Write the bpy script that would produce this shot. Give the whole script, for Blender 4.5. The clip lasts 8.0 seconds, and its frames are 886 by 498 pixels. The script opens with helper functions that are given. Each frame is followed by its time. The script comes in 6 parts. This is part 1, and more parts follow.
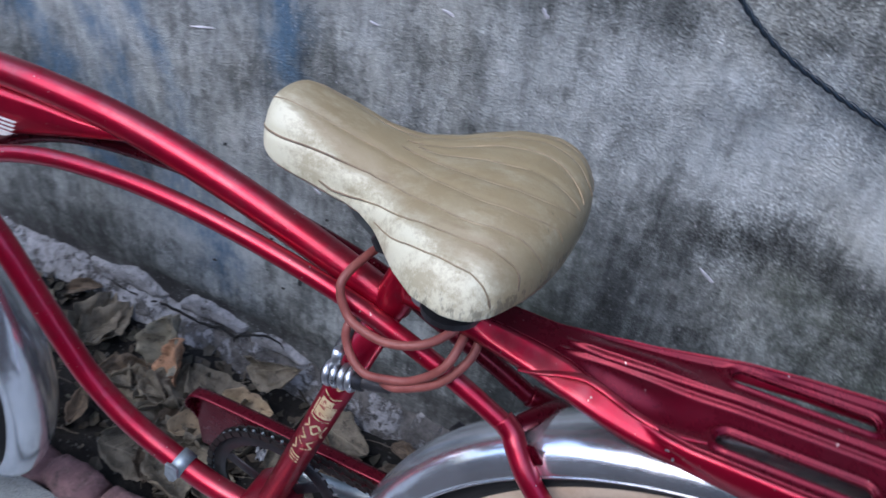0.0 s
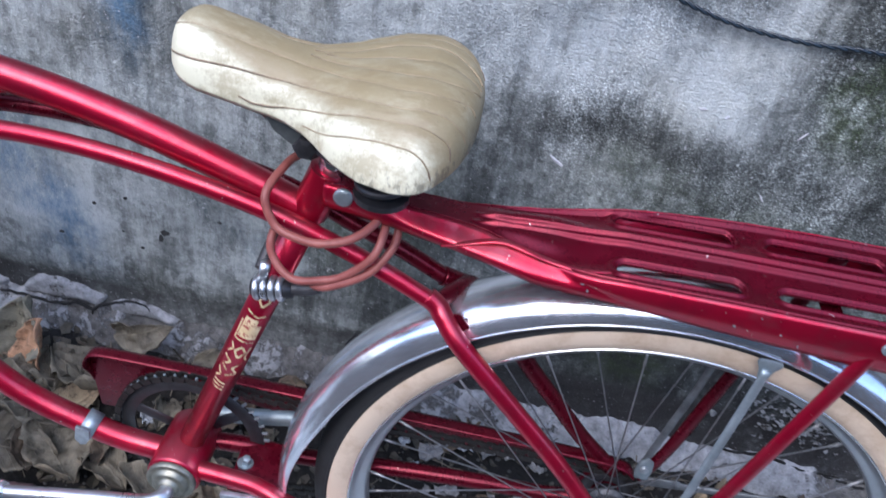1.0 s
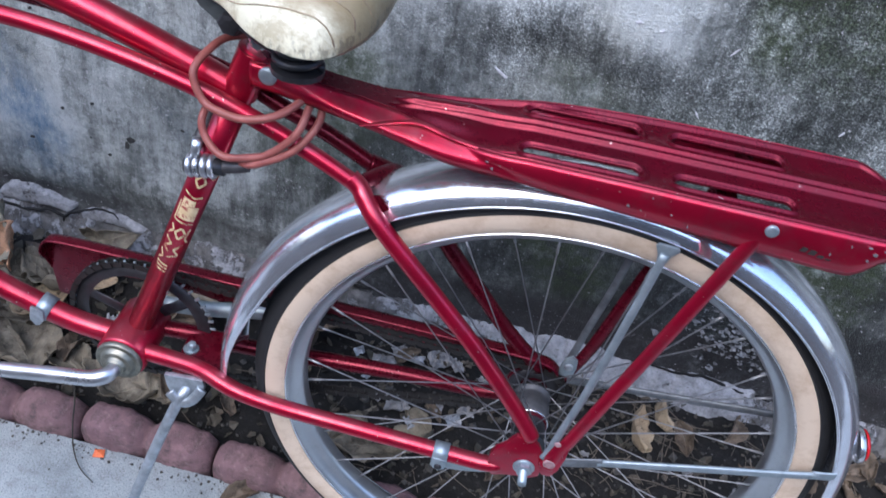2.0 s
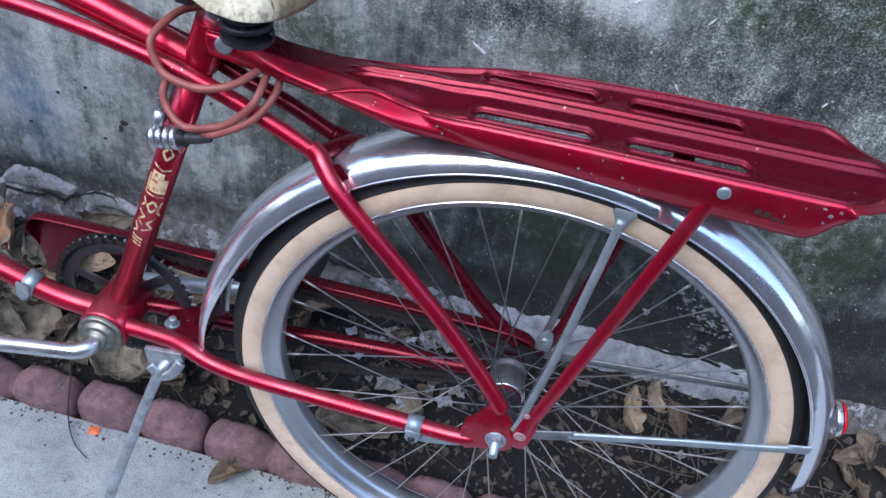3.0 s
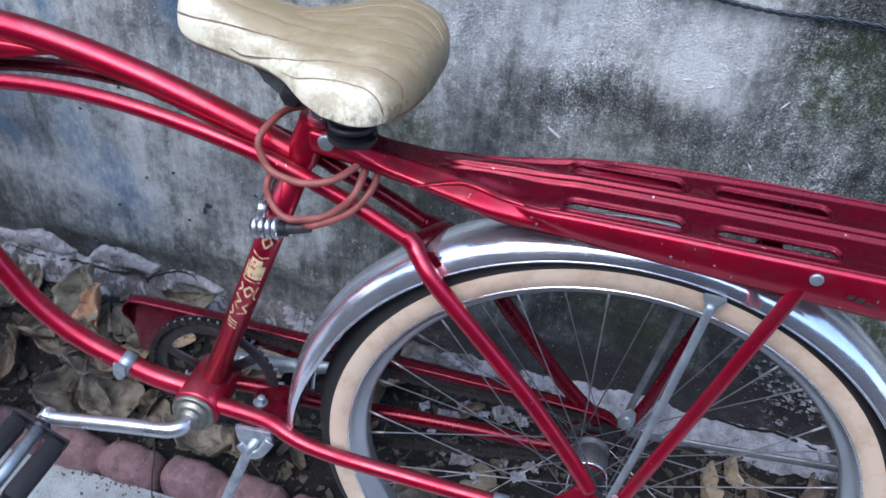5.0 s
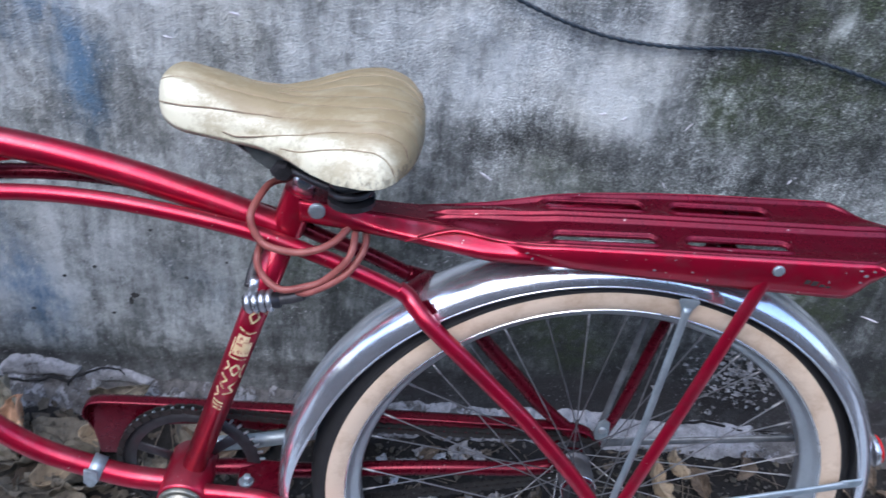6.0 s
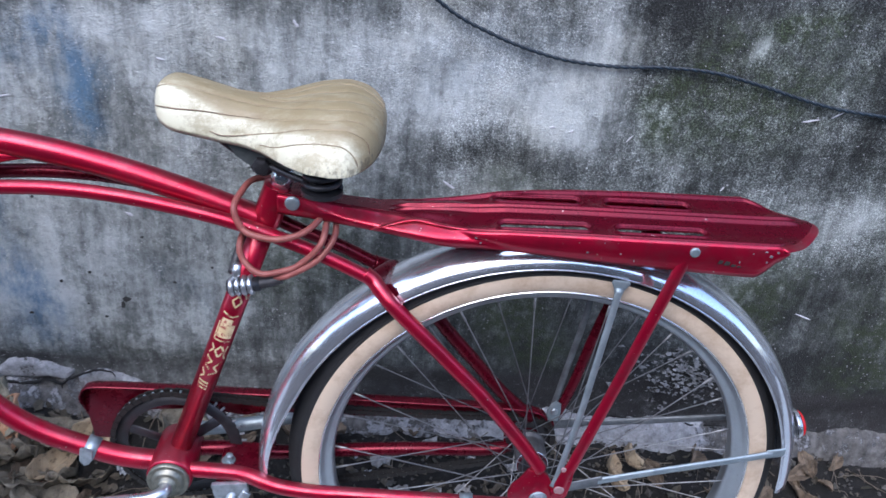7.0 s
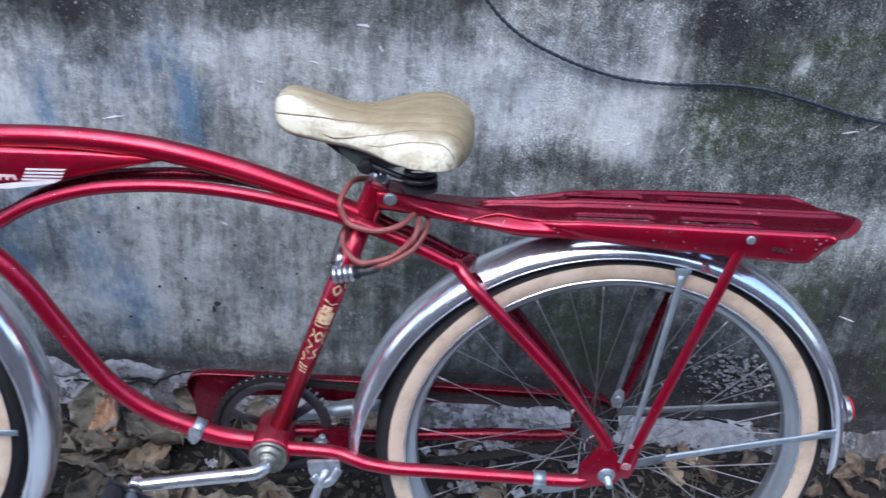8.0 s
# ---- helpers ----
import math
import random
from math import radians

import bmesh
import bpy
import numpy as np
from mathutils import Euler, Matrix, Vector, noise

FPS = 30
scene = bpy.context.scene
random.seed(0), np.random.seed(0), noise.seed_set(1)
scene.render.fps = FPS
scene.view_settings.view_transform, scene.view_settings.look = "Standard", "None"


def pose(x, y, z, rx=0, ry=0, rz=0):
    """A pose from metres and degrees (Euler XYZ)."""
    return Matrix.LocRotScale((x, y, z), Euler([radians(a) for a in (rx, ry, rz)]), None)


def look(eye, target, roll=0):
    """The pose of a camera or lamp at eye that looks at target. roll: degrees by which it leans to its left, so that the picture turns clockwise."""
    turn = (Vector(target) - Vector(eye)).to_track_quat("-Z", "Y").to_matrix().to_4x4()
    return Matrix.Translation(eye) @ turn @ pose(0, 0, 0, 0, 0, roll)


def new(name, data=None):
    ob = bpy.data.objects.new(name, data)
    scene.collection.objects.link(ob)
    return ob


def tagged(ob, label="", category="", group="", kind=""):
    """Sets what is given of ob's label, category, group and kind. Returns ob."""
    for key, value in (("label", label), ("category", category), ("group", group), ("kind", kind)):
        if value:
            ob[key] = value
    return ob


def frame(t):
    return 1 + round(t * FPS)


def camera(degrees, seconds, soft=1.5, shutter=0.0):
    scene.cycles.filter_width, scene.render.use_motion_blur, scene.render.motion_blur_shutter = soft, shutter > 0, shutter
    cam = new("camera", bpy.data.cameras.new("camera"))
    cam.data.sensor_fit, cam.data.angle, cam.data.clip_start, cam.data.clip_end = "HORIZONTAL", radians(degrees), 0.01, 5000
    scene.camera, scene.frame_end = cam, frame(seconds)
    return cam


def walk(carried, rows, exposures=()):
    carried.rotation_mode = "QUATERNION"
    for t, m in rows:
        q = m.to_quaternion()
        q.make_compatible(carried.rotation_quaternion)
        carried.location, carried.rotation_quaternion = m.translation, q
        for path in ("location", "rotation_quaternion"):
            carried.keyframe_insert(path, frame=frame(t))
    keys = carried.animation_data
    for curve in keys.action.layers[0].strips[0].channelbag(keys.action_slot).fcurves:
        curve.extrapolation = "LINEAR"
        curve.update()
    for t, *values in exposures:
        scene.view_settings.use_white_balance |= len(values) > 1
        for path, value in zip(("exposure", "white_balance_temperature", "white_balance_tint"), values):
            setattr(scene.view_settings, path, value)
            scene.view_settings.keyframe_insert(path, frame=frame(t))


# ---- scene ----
# The bicycle's own axes: x to its rear, y to the wall, z up, origin under the rear wheel.
# It leans on the wall a little: BIKE brings its axes into the world.
BIKE = pose(0, 0, 0.009, -3.35, 0, 1.39)
cam = camera(55.7, 8.0, 1.5, 0.4)
PATH = [
    (0.0, (-0.142, -0.443, 1.034), (-0.678, 1.071, -0.157), 9.3),
    (0.5, (-0.196, -0.492, 1.025), (-0.415, 1.097, -0.169), 9.4),
    (1.0, (-0.204, -0.547, 1.018), (-0.25, 1.055, -0.179), 10.8),
    (1.5, (-0.162, -0.587, 1.006), (-0.181, 0.991, -0.221), 12.5),
    (2.0, (-0.114, -0.608, 0.999), (-0.163, 0.943, -0.262), 12.6),
    (2.2, (-0.095, -0.613, 0.994), (-0.16, 0.929, -0.279), 12.2),
    (3.3, (-0.03, -0.613, 0.99), (-0.198, 0.916, -0.288), 9.8),
    (3.5, (-0.023, -0.614, 0.999), (-0.224, 0.922, -0.267), 9.5),
    (4.0, (-0.019, -0.615, 1.006), (-0.309, 0.918, -0.245), 8.4),
    (4.5, (-0.035, -0.613, 1.011), (-0.358, 0.933, -0.217), 7.6),
    (5.8, (-0.207, -0.677, 1.024), (-0.182, 1.017, -0.038), 5.8),
    (6.0, (-0.226, -0.683, 1.025), (-0.121, 1.023, -0.012), 5.8),
    (6.5, (-0.223, -0.722, 1.031), (-0.048, 1.004, 0.036), 6.0),
    (7.0, (-0.201, -0.803, 1.033), (-0.07, 0.954, 0.086), 5.8),
    (7.5, (-0.2, -0.885, 1.027), (-0.119, 0.902, 0.135), 5.3),
    (8.0, (-0.266, -0.928, 1.021), (-0.207, 0.88, 0.169), 4.5),
]
walk(cam, [(t, BIKE @ look(eye, target, roll)) for t, eye, target, roll in PATH], [(0.0, -0.76, 5550, 12), (0.5, -0.30, 5550, 12), (1.0, -0.27, 5550, 12), (8.0, -0.27, 5550, 12)])

# ---- light: an overcast sky, brightest over the path in front of the wall ----
world = bpy.data.worlds.new("world")
scene.world = world
world.use_nodes = True
wn = world.node_tree.nodes
sky = wn.new("ShaderNodeTexSky")
sky.sky_type = "NISHITA"
sky.sun_disc = False
sky.sun_elevation, sky.sun_rotation = radians(52), radians(200)
sky.air_density, sky.dust_density = 1.0, 3.0
wn["Background"].inputs["Strength"].default_value = 0.56
world.node_tree.links.new(sky.outputs["Color"], wn["Background"].inputs["Color"])
sun = new("sun", bpy.data.lights.new("sun", "SUN"))
sun.data.energy, sun.data.angle, sun.data.color = 0.9, radians(95), (1.0, 0.98, 0.96)
sun.matrix_basis = look((-0.6, -2.3, 3.3), (0, 0, 0))


# ---- materials ----
class Mat:
    """A node material in the making."""

    def __init__(self, name, color=(0.5, 0.5, 0.5), rough=0.5, metal=0.0):
        self.m = bpy.data.materials.new(name)
        self.m.use_nodes = True
        self.t = self.m.node_tree
        self.b = self.t.nodes["Principled BSDF"]
        self.b.inputs["Base Color"].default_value = (*color, 1)
        self.b.inputs["Roughness"].default_value = rough
        self.b.inputs["Metallic"].default_value = metal
        self.co = self.t.nodes.new("ShaderNodeTexCoord").outputs["Object"]

    def link(self, a, b):
        self.t.links.new(a, b)
        return self

    def stretch(self, scale):
        n = self.t.nodes.new("ShaderNodeMapping")
        n.inputs["Scale"].default_value = scale
        self.link(self.co, n.inputs["Vector"])
        return n.outputs[0]

    def noise(self, scale, detail=4.0, rough=0.6, co=None):
        n = self.t.nodes.new("ShaderNodeTexNoise")
        n.inputs["Scale"].default_value, n.inputs["Detail"].default_value, n.inputs["Roughness"].default_value = scale, detail, rough
        self.link(co or self.co, n.inputs["Vector"])
        return n.outputs["Fac"]

    def voronoi(self, scale, co=None):
        n = self.t.nodes.new("ShaderNodeTexVoronoi")
        n.inputs["Scale"].default_value = scale
        self.link(co or self.co, n.inputs["Vector"])
        return n.outputs["Distance"]

    def ramp(self, fac, stops):
        n = self.t.nodes.new("ShaderNodeValToRGB")
        while len(n.color_ramp.elements) < len(stops):
            n.color_ramp.elements.new(0.5)
        for e, (p, c) in zip(n.color_ramp.elements, stops):
            e.position = p
            e.color = (*c, 1) if isinstance(c, tuple) else (c, c, c, 1)
        self.link(fac, n.inputs["Fac"])
        return n.outputs["Color"]

    def mix(self, fac, a, b, mode="MIX"):
        n = self.t.nodes.new("ShaderNodeMix")
        n.data_type, n.blend_type = "RGBA", mode
        for v, s in ((fac, n.inputs[0]), (a, n.inputs[6]), (b, n.inputs[7])):
            if isinstance(v, bpy.types.NodeSocket):
                self.link(v, s)
            else:
                s.default_value = (*v, 1) if isinstance(v, tuple) else v
        return n.outputs[2]

    def math(self, op, a, b=0.0):
        n = self.t.nodes.new("ShaderNodeMath")
        n.operation = op
        for v, s in ((a, n.inputs[0]), (b, n.inputs[1])):
            if isinstance(v, bpy.types.NodeSocket):
                self.link(v, s)
            else:
                s.default_value = v
        return n.outputs[0]

    def attr(self, name):
        n = self.t.nodes.new("ShaderNodeAttribute")
        n.attribute_name = name
        return n.outputs["Fac"]

    def random(self):
        return self.t.nodes.new("ShaderNodeObjectInfo").outputs["Random"]

    def island(self):
        return self.t.nodes.new("ShaderNodeNewGeometry").outputs["Random Per Island"]

    def color(self, s):
        return self.link(s, self.b.inputs["Base Color"])

    def rough(self, s):
        return self.link(s, self.b.inputs["Roughness"])

    def bump(self, s, strength=0.3, distance=0.002):
        n = self.t.nodes.new("ShaderNodeBump")
        n.inputs["Strength"].default_value, n.inputs["Distance"].default_value = strength, distance
        self.link(s, n.inputs["Height"])
        return self.link(n.outputs[0], self.b.inputs["Normal"])


def red_paint():
    k = Mat("candy_red_paint", (0.46, 0.003, 0.02), 0.4, 0.75)
    grime = k.ramp(k.noise(38, 6), [(0.45, 0.0), (0.78, 1.0)])
    base = k.mix(grime, (0.43, 0.003, 0.034), (0.26, 0.007, 0.032))
    dust = k.ramp(k.noise(19, 8, 0.75), [(0.52, 0.0), (0.78, 0.26)])
    base = k.mix(dust, base, (0.42, 0.13, 0.15))
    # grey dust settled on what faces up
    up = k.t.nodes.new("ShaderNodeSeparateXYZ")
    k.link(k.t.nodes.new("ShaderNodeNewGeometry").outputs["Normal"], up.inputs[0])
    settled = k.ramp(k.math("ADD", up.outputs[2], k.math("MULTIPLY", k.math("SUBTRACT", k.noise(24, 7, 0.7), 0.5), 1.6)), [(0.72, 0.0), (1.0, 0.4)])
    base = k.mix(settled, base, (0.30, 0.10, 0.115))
    nicks = k.ramp(k.noise(210, 3, 0.5), [(0.725, 0.0), (0.745, 1.0)])
    base = k.mix(nicks, base, (0.5, 0.36, 0.34))
    # fine scratches across the paint
    lines = k.ramp(k.noise(60, 5, 0.65, k.stretch((3.2, 3.2, 0.5))), [(0.715, 0.0), (0.735, 0.55)])
    k.color(k.mix(lines, base, (0.4, 0.2, 0.2)))
    k.rough(k.math("ADD", k.ramp(k.noise(60, 6, 0.7), [(0.3, 0.30), (0.75, 0.48)]), k.math("MULTIPLY", dust, 0.4)))
    k.b.inputs["Coat Weight"].default_value = 0.55
    k.b.inputs["Coat Roughness"].default_value = 0.12
    k.bump(k.noise(900, 2), 0.05, 0.0004)
    return k.m


def dark_red(name="darkened_dusty_red_paint", gain=1.0):
    # darker copy of the red, for shaded tubes and the deck, with dust and nicks
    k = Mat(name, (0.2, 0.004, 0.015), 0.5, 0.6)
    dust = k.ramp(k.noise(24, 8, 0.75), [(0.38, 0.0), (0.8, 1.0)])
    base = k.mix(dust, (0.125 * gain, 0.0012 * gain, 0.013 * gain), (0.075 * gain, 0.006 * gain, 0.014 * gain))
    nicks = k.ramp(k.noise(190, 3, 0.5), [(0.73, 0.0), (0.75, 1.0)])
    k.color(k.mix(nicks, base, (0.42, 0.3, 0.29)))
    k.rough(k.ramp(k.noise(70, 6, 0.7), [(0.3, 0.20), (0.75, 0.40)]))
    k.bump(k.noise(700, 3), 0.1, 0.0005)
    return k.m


def chrome(name="worn_chrome", tint=(0.84, 0.87, 0.94), lo=0.11, hi=0.25):
    k = Mat(name, tint, 0.2, 1.0)
    film = k.ramp(k.noise(20, 8, 0.75), [(0.4, 0.0), (0.68, 1.0)])
    base = k.mix(film, tint, tuple(c * 0.9 for c in tint))
    base = k.mix(k.ramp(k.noise(70, 7, 0.75), [(0.55, 0.0), (0.68, 0.35)]), base, tuple(c * 0.7 for c in tint))
    rust = k.ramp(k.noise(150, 5, 0.7), [(0.68, 0.0), (0.74, 0.7)])
    k.color(k.mix(rust, base, tuple(c * 0.3 for c in tint)))
    haze = k.noise(17, 9, 0.72, k.stretch((1.4, 1.0, 0.8)))
    k.link(k.ramp(k.noise(26, 7, 0.7), [(0.3, 0.93), (0.75, 0.86)]), k.b.inputs["Metallic"])
    k.rough(k.ramp(haze, [(0.36, lo), (0.66, hi)]))
    k.bump(k.math("ADD", k.math("MULTIPLY", k.noise(22, 3), 2.0), k.math("MULTIPLY", k.noise(240, 4), 0.25)), 0.12, 0.0016)
    return k.m


def grey_metal():
    k = Mat("dull_galvanised_steel", (0.42, 0.46, 0.49), 0.5, 0.75)
    k.color(k.ramp(k.noise(55, 6), [(0.3, (0.25, 0.31, 0.345)), (0.7, (0.42, 0.485, 0.525))]))
    k.rough(k.ramp(k.noise(90, 4), [(0.3, 0.38), (0.7, 0.6)]))
    k.bump(k.noise(500, 3), 0.12, 0.0006)
    return k.m


def plain(name, color, rough=0.6, metal=0.0, scale=80, spread=0.25):
    k = Mat(name, color, rough, metal)
    k.color(k.ramp(k.noise(scale, 5), [(0.3, tuple(c * (1 - spread) for c in color)), (0.7, tuple(min(1, c * (1 + spread)) for c in color))]))
    k.bump(k.noise(scale * 5, 3), 0.15, 0.0006)
    return k.m


def tan_rubber():
    k = Mat("tan_sidewall_rubber", (0.6, 0.44, 0.28), 0.6)
    k.color(k.mix(k.ramp(k.noise(30, 7, 0.7), [(0.45, 0.0), (0.75, 0.75)]), (0.6, 0.49, 0.375), (0.33, 0.225, 0.14)))
    k.bump(k.noise(400, 3), 0.15, 0.0006)
    return k.m


def saddle_vinyl():
    k = Mat("yellowed_cream_vinyl", (0.72, 0.66, 0.48), 0.42)
    wear = k.attr("wear")
    grit = k.noise(30, 9, 0.78, k.stretch((0.7, 2.0, 2.0)))
    dirt = k.ramp(k.math("MULTIPLY", k.math("ADD", wear, k.math("MULTIPLY", k.math("SUBTRACT", grit, 0.5), 1.5)), 0.85), [(0.34, 0.0), (0.52, 0.55), (0.85, 0.95)])
    base = k.mix(dirt, (0.66, 0.635, 0.475), (0.255, 0.20, 0.105))
    spots = k.ramp(k.noise(120, 4, 0.7), [(0.66, 0.0), (0.74, 1.0)])
    base = k.mix(k.math("MULTIPLY", spots, 0.6), base, (0.12, 0.09, 0.06))
    stain = k.ramp(k.noise(34, 9, 0.82), [(0.47, 0.0), (0.60, 0.85)])
    stain = k.math("MULTIPLY", stain, k.math("ADD", 0.75, k.math("MULTIPLY", wear, 0.25)))
    base = k.mix(stain, base, (0.30, 0.25, 0.145))
    # black mould along the lower edge of the wings, in short upright marks
    mould = k.ramp(k.math("ADD", k.noise(150, 5, 0.7, k.stretch((1.6, 1.6, 0.6))), k.math("MULTIPLY", k.attr("grime"), 0.17)), [(0.70, 0.0), (0.78, 0.5)])
    streaks = k.ramp(k.noise(40, 6, 0.7, k.stretch((0.25, 2.5, 2.5))), [(0.55, 0.0), (0.72, 0.5)])
    base = k.mix(k.math("MULTIPLY", streaks, wear), base, (0.2, 0.14, 0.075))
    k.color(k.mix(mould, base, (0.045, 0.04, 0.035)))
    k.rough(k.ramp(grit, [(0.3, 0.36), (0.7, 0.56)]))
    k.bump(k.math("ADD", k.noise(420, 4), k.noise(60, 4, 0.6)), 0.22, 0.0010)
    return k.m


def lock_vinyl():
    k = Mat("terracotta_vinyl", (0.33, 0.085, 0.06), 0.5)
    k.color(k.ramp(k.noise(60, 6), [(0.3, (0.2, 0.052, 0.045)), (0.75, (0.33, 0.11, 0.092))]))
    k.bump(k.noise(500, 3), 0.12, 0.0006)
    return k.m


def wall_plaster():
    k = Mat("weathered_grey_render", (0.3, 0.3, 0.32), 0.88)
    streak = k.noise(11, 8, 0.75, k.stretch((1.0, 1.0, 0.3)))
    cloud = k.noise(26, 8, 0.72, k.stretch((1.0, 1.0, 0.7)))
    fine = k.noise(85, 7, 0.78)
    grit = k.noise(380, 3, 0.7)
    sand = k.voronoi(380)

    def centred(s, w):
        return k.math("MULTIPLY", k.math("SUBTRACT", s, 0.5), w)

    tone = k.math("ADD", centred(streak, 0.75), centred(cloud, 0.42))
    tone = k.math("ADD", tone, centred(fine, 0.62))
    tone = k.math("ADD", tone, centred(k.noise(42, 6, 0.7, k.stretch((1.0, 1.0, 0.12))), 0.62))
    tone = k.math("ADD", tone, centred(k.noise(120, 5, 0.7, k.stretch((1.0, 1.0, 0.16))), 0.30))
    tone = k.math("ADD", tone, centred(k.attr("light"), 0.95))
    # thin layers of render that have come away in patches with sharp borders
    peel = k.ramp(k.noise(13, 9, 0.72), [(0.50, 0.0), (0.515, 1.0)])
    scab = k.ramp(k.noise(31, 9, 0.75), [(0.56, 0.0), (0.575, 1.0)])
    tone = k.math("ADD", tone, k.math("SUBTRACT", k.math("MULTIPLY", peel, 0.10), k.math("MULTIPLY", scab, 0.07)))
    tone = k.math("ADD", tone, 0.468)
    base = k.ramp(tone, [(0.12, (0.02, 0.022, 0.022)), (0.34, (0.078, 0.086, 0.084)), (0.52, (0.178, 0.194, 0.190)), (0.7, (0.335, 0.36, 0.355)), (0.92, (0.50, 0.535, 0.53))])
    blue = k.math("MULTIPLY", k.attr("blue"), k.ramp(k.noise(34, 7, 0.75, k.stretch((1.0, 1.0, 0.5))), [(0.36, 0.05), (0.62, 1.0)]))
    base = k.mix(k.math("MULTIPLY", blue, 0.8), base, (0.07, 0.155, 0.265))
    moss = k.math("MULTIPLY", k.attr("moss"), k.ramp(k.noise(48, 7, 0.78), [(0.42, 0.0), (0.56, 0.9)]))
    base = k.mix(k.math("MULTIPLY", k.attr("moss"), 0.35), base, k.mix(1.0, base, (0.86, 0.96, 0.72), "MULTIPLY"))
    base = k.mix(moss, base, (0.033, 0.046, 0.02))
    base = k.mix(k.ramp(k.noise(5, 6, 0.7), [(0.5, 0.0), (0.72, 0.4)]), base, k.mix(1.0, base, (1.0, 0.93, 0.78), "MULTIPLY"))
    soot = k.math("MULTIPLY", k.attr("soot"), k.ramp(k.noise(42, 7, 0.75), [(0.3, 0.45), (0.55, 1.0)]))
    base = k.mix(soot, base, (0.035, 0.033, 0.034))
    # bare grains of sand, light and dark
    grains = k.ramp(k.noise(620, 3, 0.7), [(0.39, 0.5), (0.48, 1.0), (0.54, 1.0), (0.62, 1.8)])
    dots = k.ramp(grit, [(0.40, 0.42), (0.47, 0.88), (0.53, 1.06), (0.61, 2.1)])
    rugged = k.math("SUBTRACT", k.noise(7, 4, 0.6), k.math("MULTIPLY", k.math("SUBTRACT", k.attr("light"), 0.45), 0.9))
    patchy = k.ramp(rugged, [(0.2, 0.12), (0.62, 1.0)])
    base = k.mix(k.math("MULTIPLY", patchy, k.attr("grit")), base, k.mix(1.0, k.mix(1.0, base, grains, "MULTIPLY"), dots, "MULTIPLY"))
    crumbs = k.math("ADD", k.noise(230, 3, 0.62), k.math("MULTIPLY", k.math("SUBTRACT", k.noise(9, 5, 0.7), 0.5), 0.25))
    warp = k.t.nodes.new("ShaderNodeMix")
    warp.data_type, warp.blend_type = "RGBA", "ADD"
    warp.inputs[0].default_value = 0.12
    wob = k.t.nodes.new("ShaderNodeTexNoise")
    wob.inputs["Scale"].default_value, wob.inputs["Detail"].default_value = 9, 6
    k.link(k.co, wob.inputs["Vector"]).link(k.co, warp.inputs[6]).link(wob.outputs["Color"], warp.inputs[7])
    cell = k.t.nodes.new("ShaderNodeTexVoronoi")
    cell.feature = "DISTANCE_TO_EDGE"
    cell.inputs["Scale"].default_value = 5.5
    k.link(warp.outputs[2], cell.inputs["Vector"])
    hair = k.math("MULTIPLY", k.ramp(cell.outputs["Distance"], [(0.0, 1.0), (0.009, 0.0)]), k.ramp(k.noise(6, 4, 0.6), [(0.6, 0.0), (0.7, 0.5)]))
    base = k.mix(hair, base, (0.03, 0.03, 0.03))
    flecks = k.ramp(crumbs, [(0.66, 0.0), (0.70, 0.6)])
    base = k.mix(flecks, base, (0.6, 0.6, 0.62))
    k.color(base)
    rough_cast = k.math("MULTIPLY", k.math("ADD", k.math("MULTIPLY", grit, 0.5), k.math("MULTIPLY", sand, -0.2)), k.math("ADD", 0.35, k.math("MULTIPLY", patchy, 0.65)))
    k.bump(k.math("ADD", k.math("MULTIPLY", k.noise(45, 8, 0.7), 0.45), rough_cast), 1.0, 0.008)
    return k.m


def footing_plaster():
    k = Mat("flaking_white_footing", (0.55, 0.54, 0.57), 0.85)
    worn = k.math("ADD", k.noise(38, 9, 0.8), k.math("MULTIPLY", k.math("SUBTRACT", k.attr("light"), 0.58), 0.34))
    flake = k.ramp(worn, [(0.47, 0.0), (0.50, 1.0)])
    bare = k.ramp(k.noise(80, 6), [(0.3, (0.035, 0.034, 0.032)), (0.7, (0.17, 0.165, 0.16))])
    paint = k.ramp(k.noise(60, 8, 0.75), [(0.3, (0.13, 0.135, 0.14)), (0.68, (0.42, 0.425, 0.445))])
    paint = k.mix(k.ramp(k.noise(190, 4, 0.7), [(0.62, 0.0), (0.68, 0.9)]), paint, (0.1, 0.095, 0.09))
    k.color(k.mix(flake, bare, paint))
    k.bump(k.math("ADD", k.math("MULTIPLY", flake, 0.8), k.noise(150, 6, 0.7)), 0.9, 0.003)
    return k.m


def soil_mat():
    k = Mat("dark_damp_soil", (0.04, 0.03, 0.024), 0.95)
    k.color(k.ramp(k.noise(60, 8, 0.75), [(0.3, (0.004, 0.004, 0.004)), (0.55, (0.013, 0.012, 0.011)), (0.75, (0.045, 0.042, 0.038))]))
    k.bump(k.noise(140, 7, 0.75), 1.0, 0.008)
    return k.m


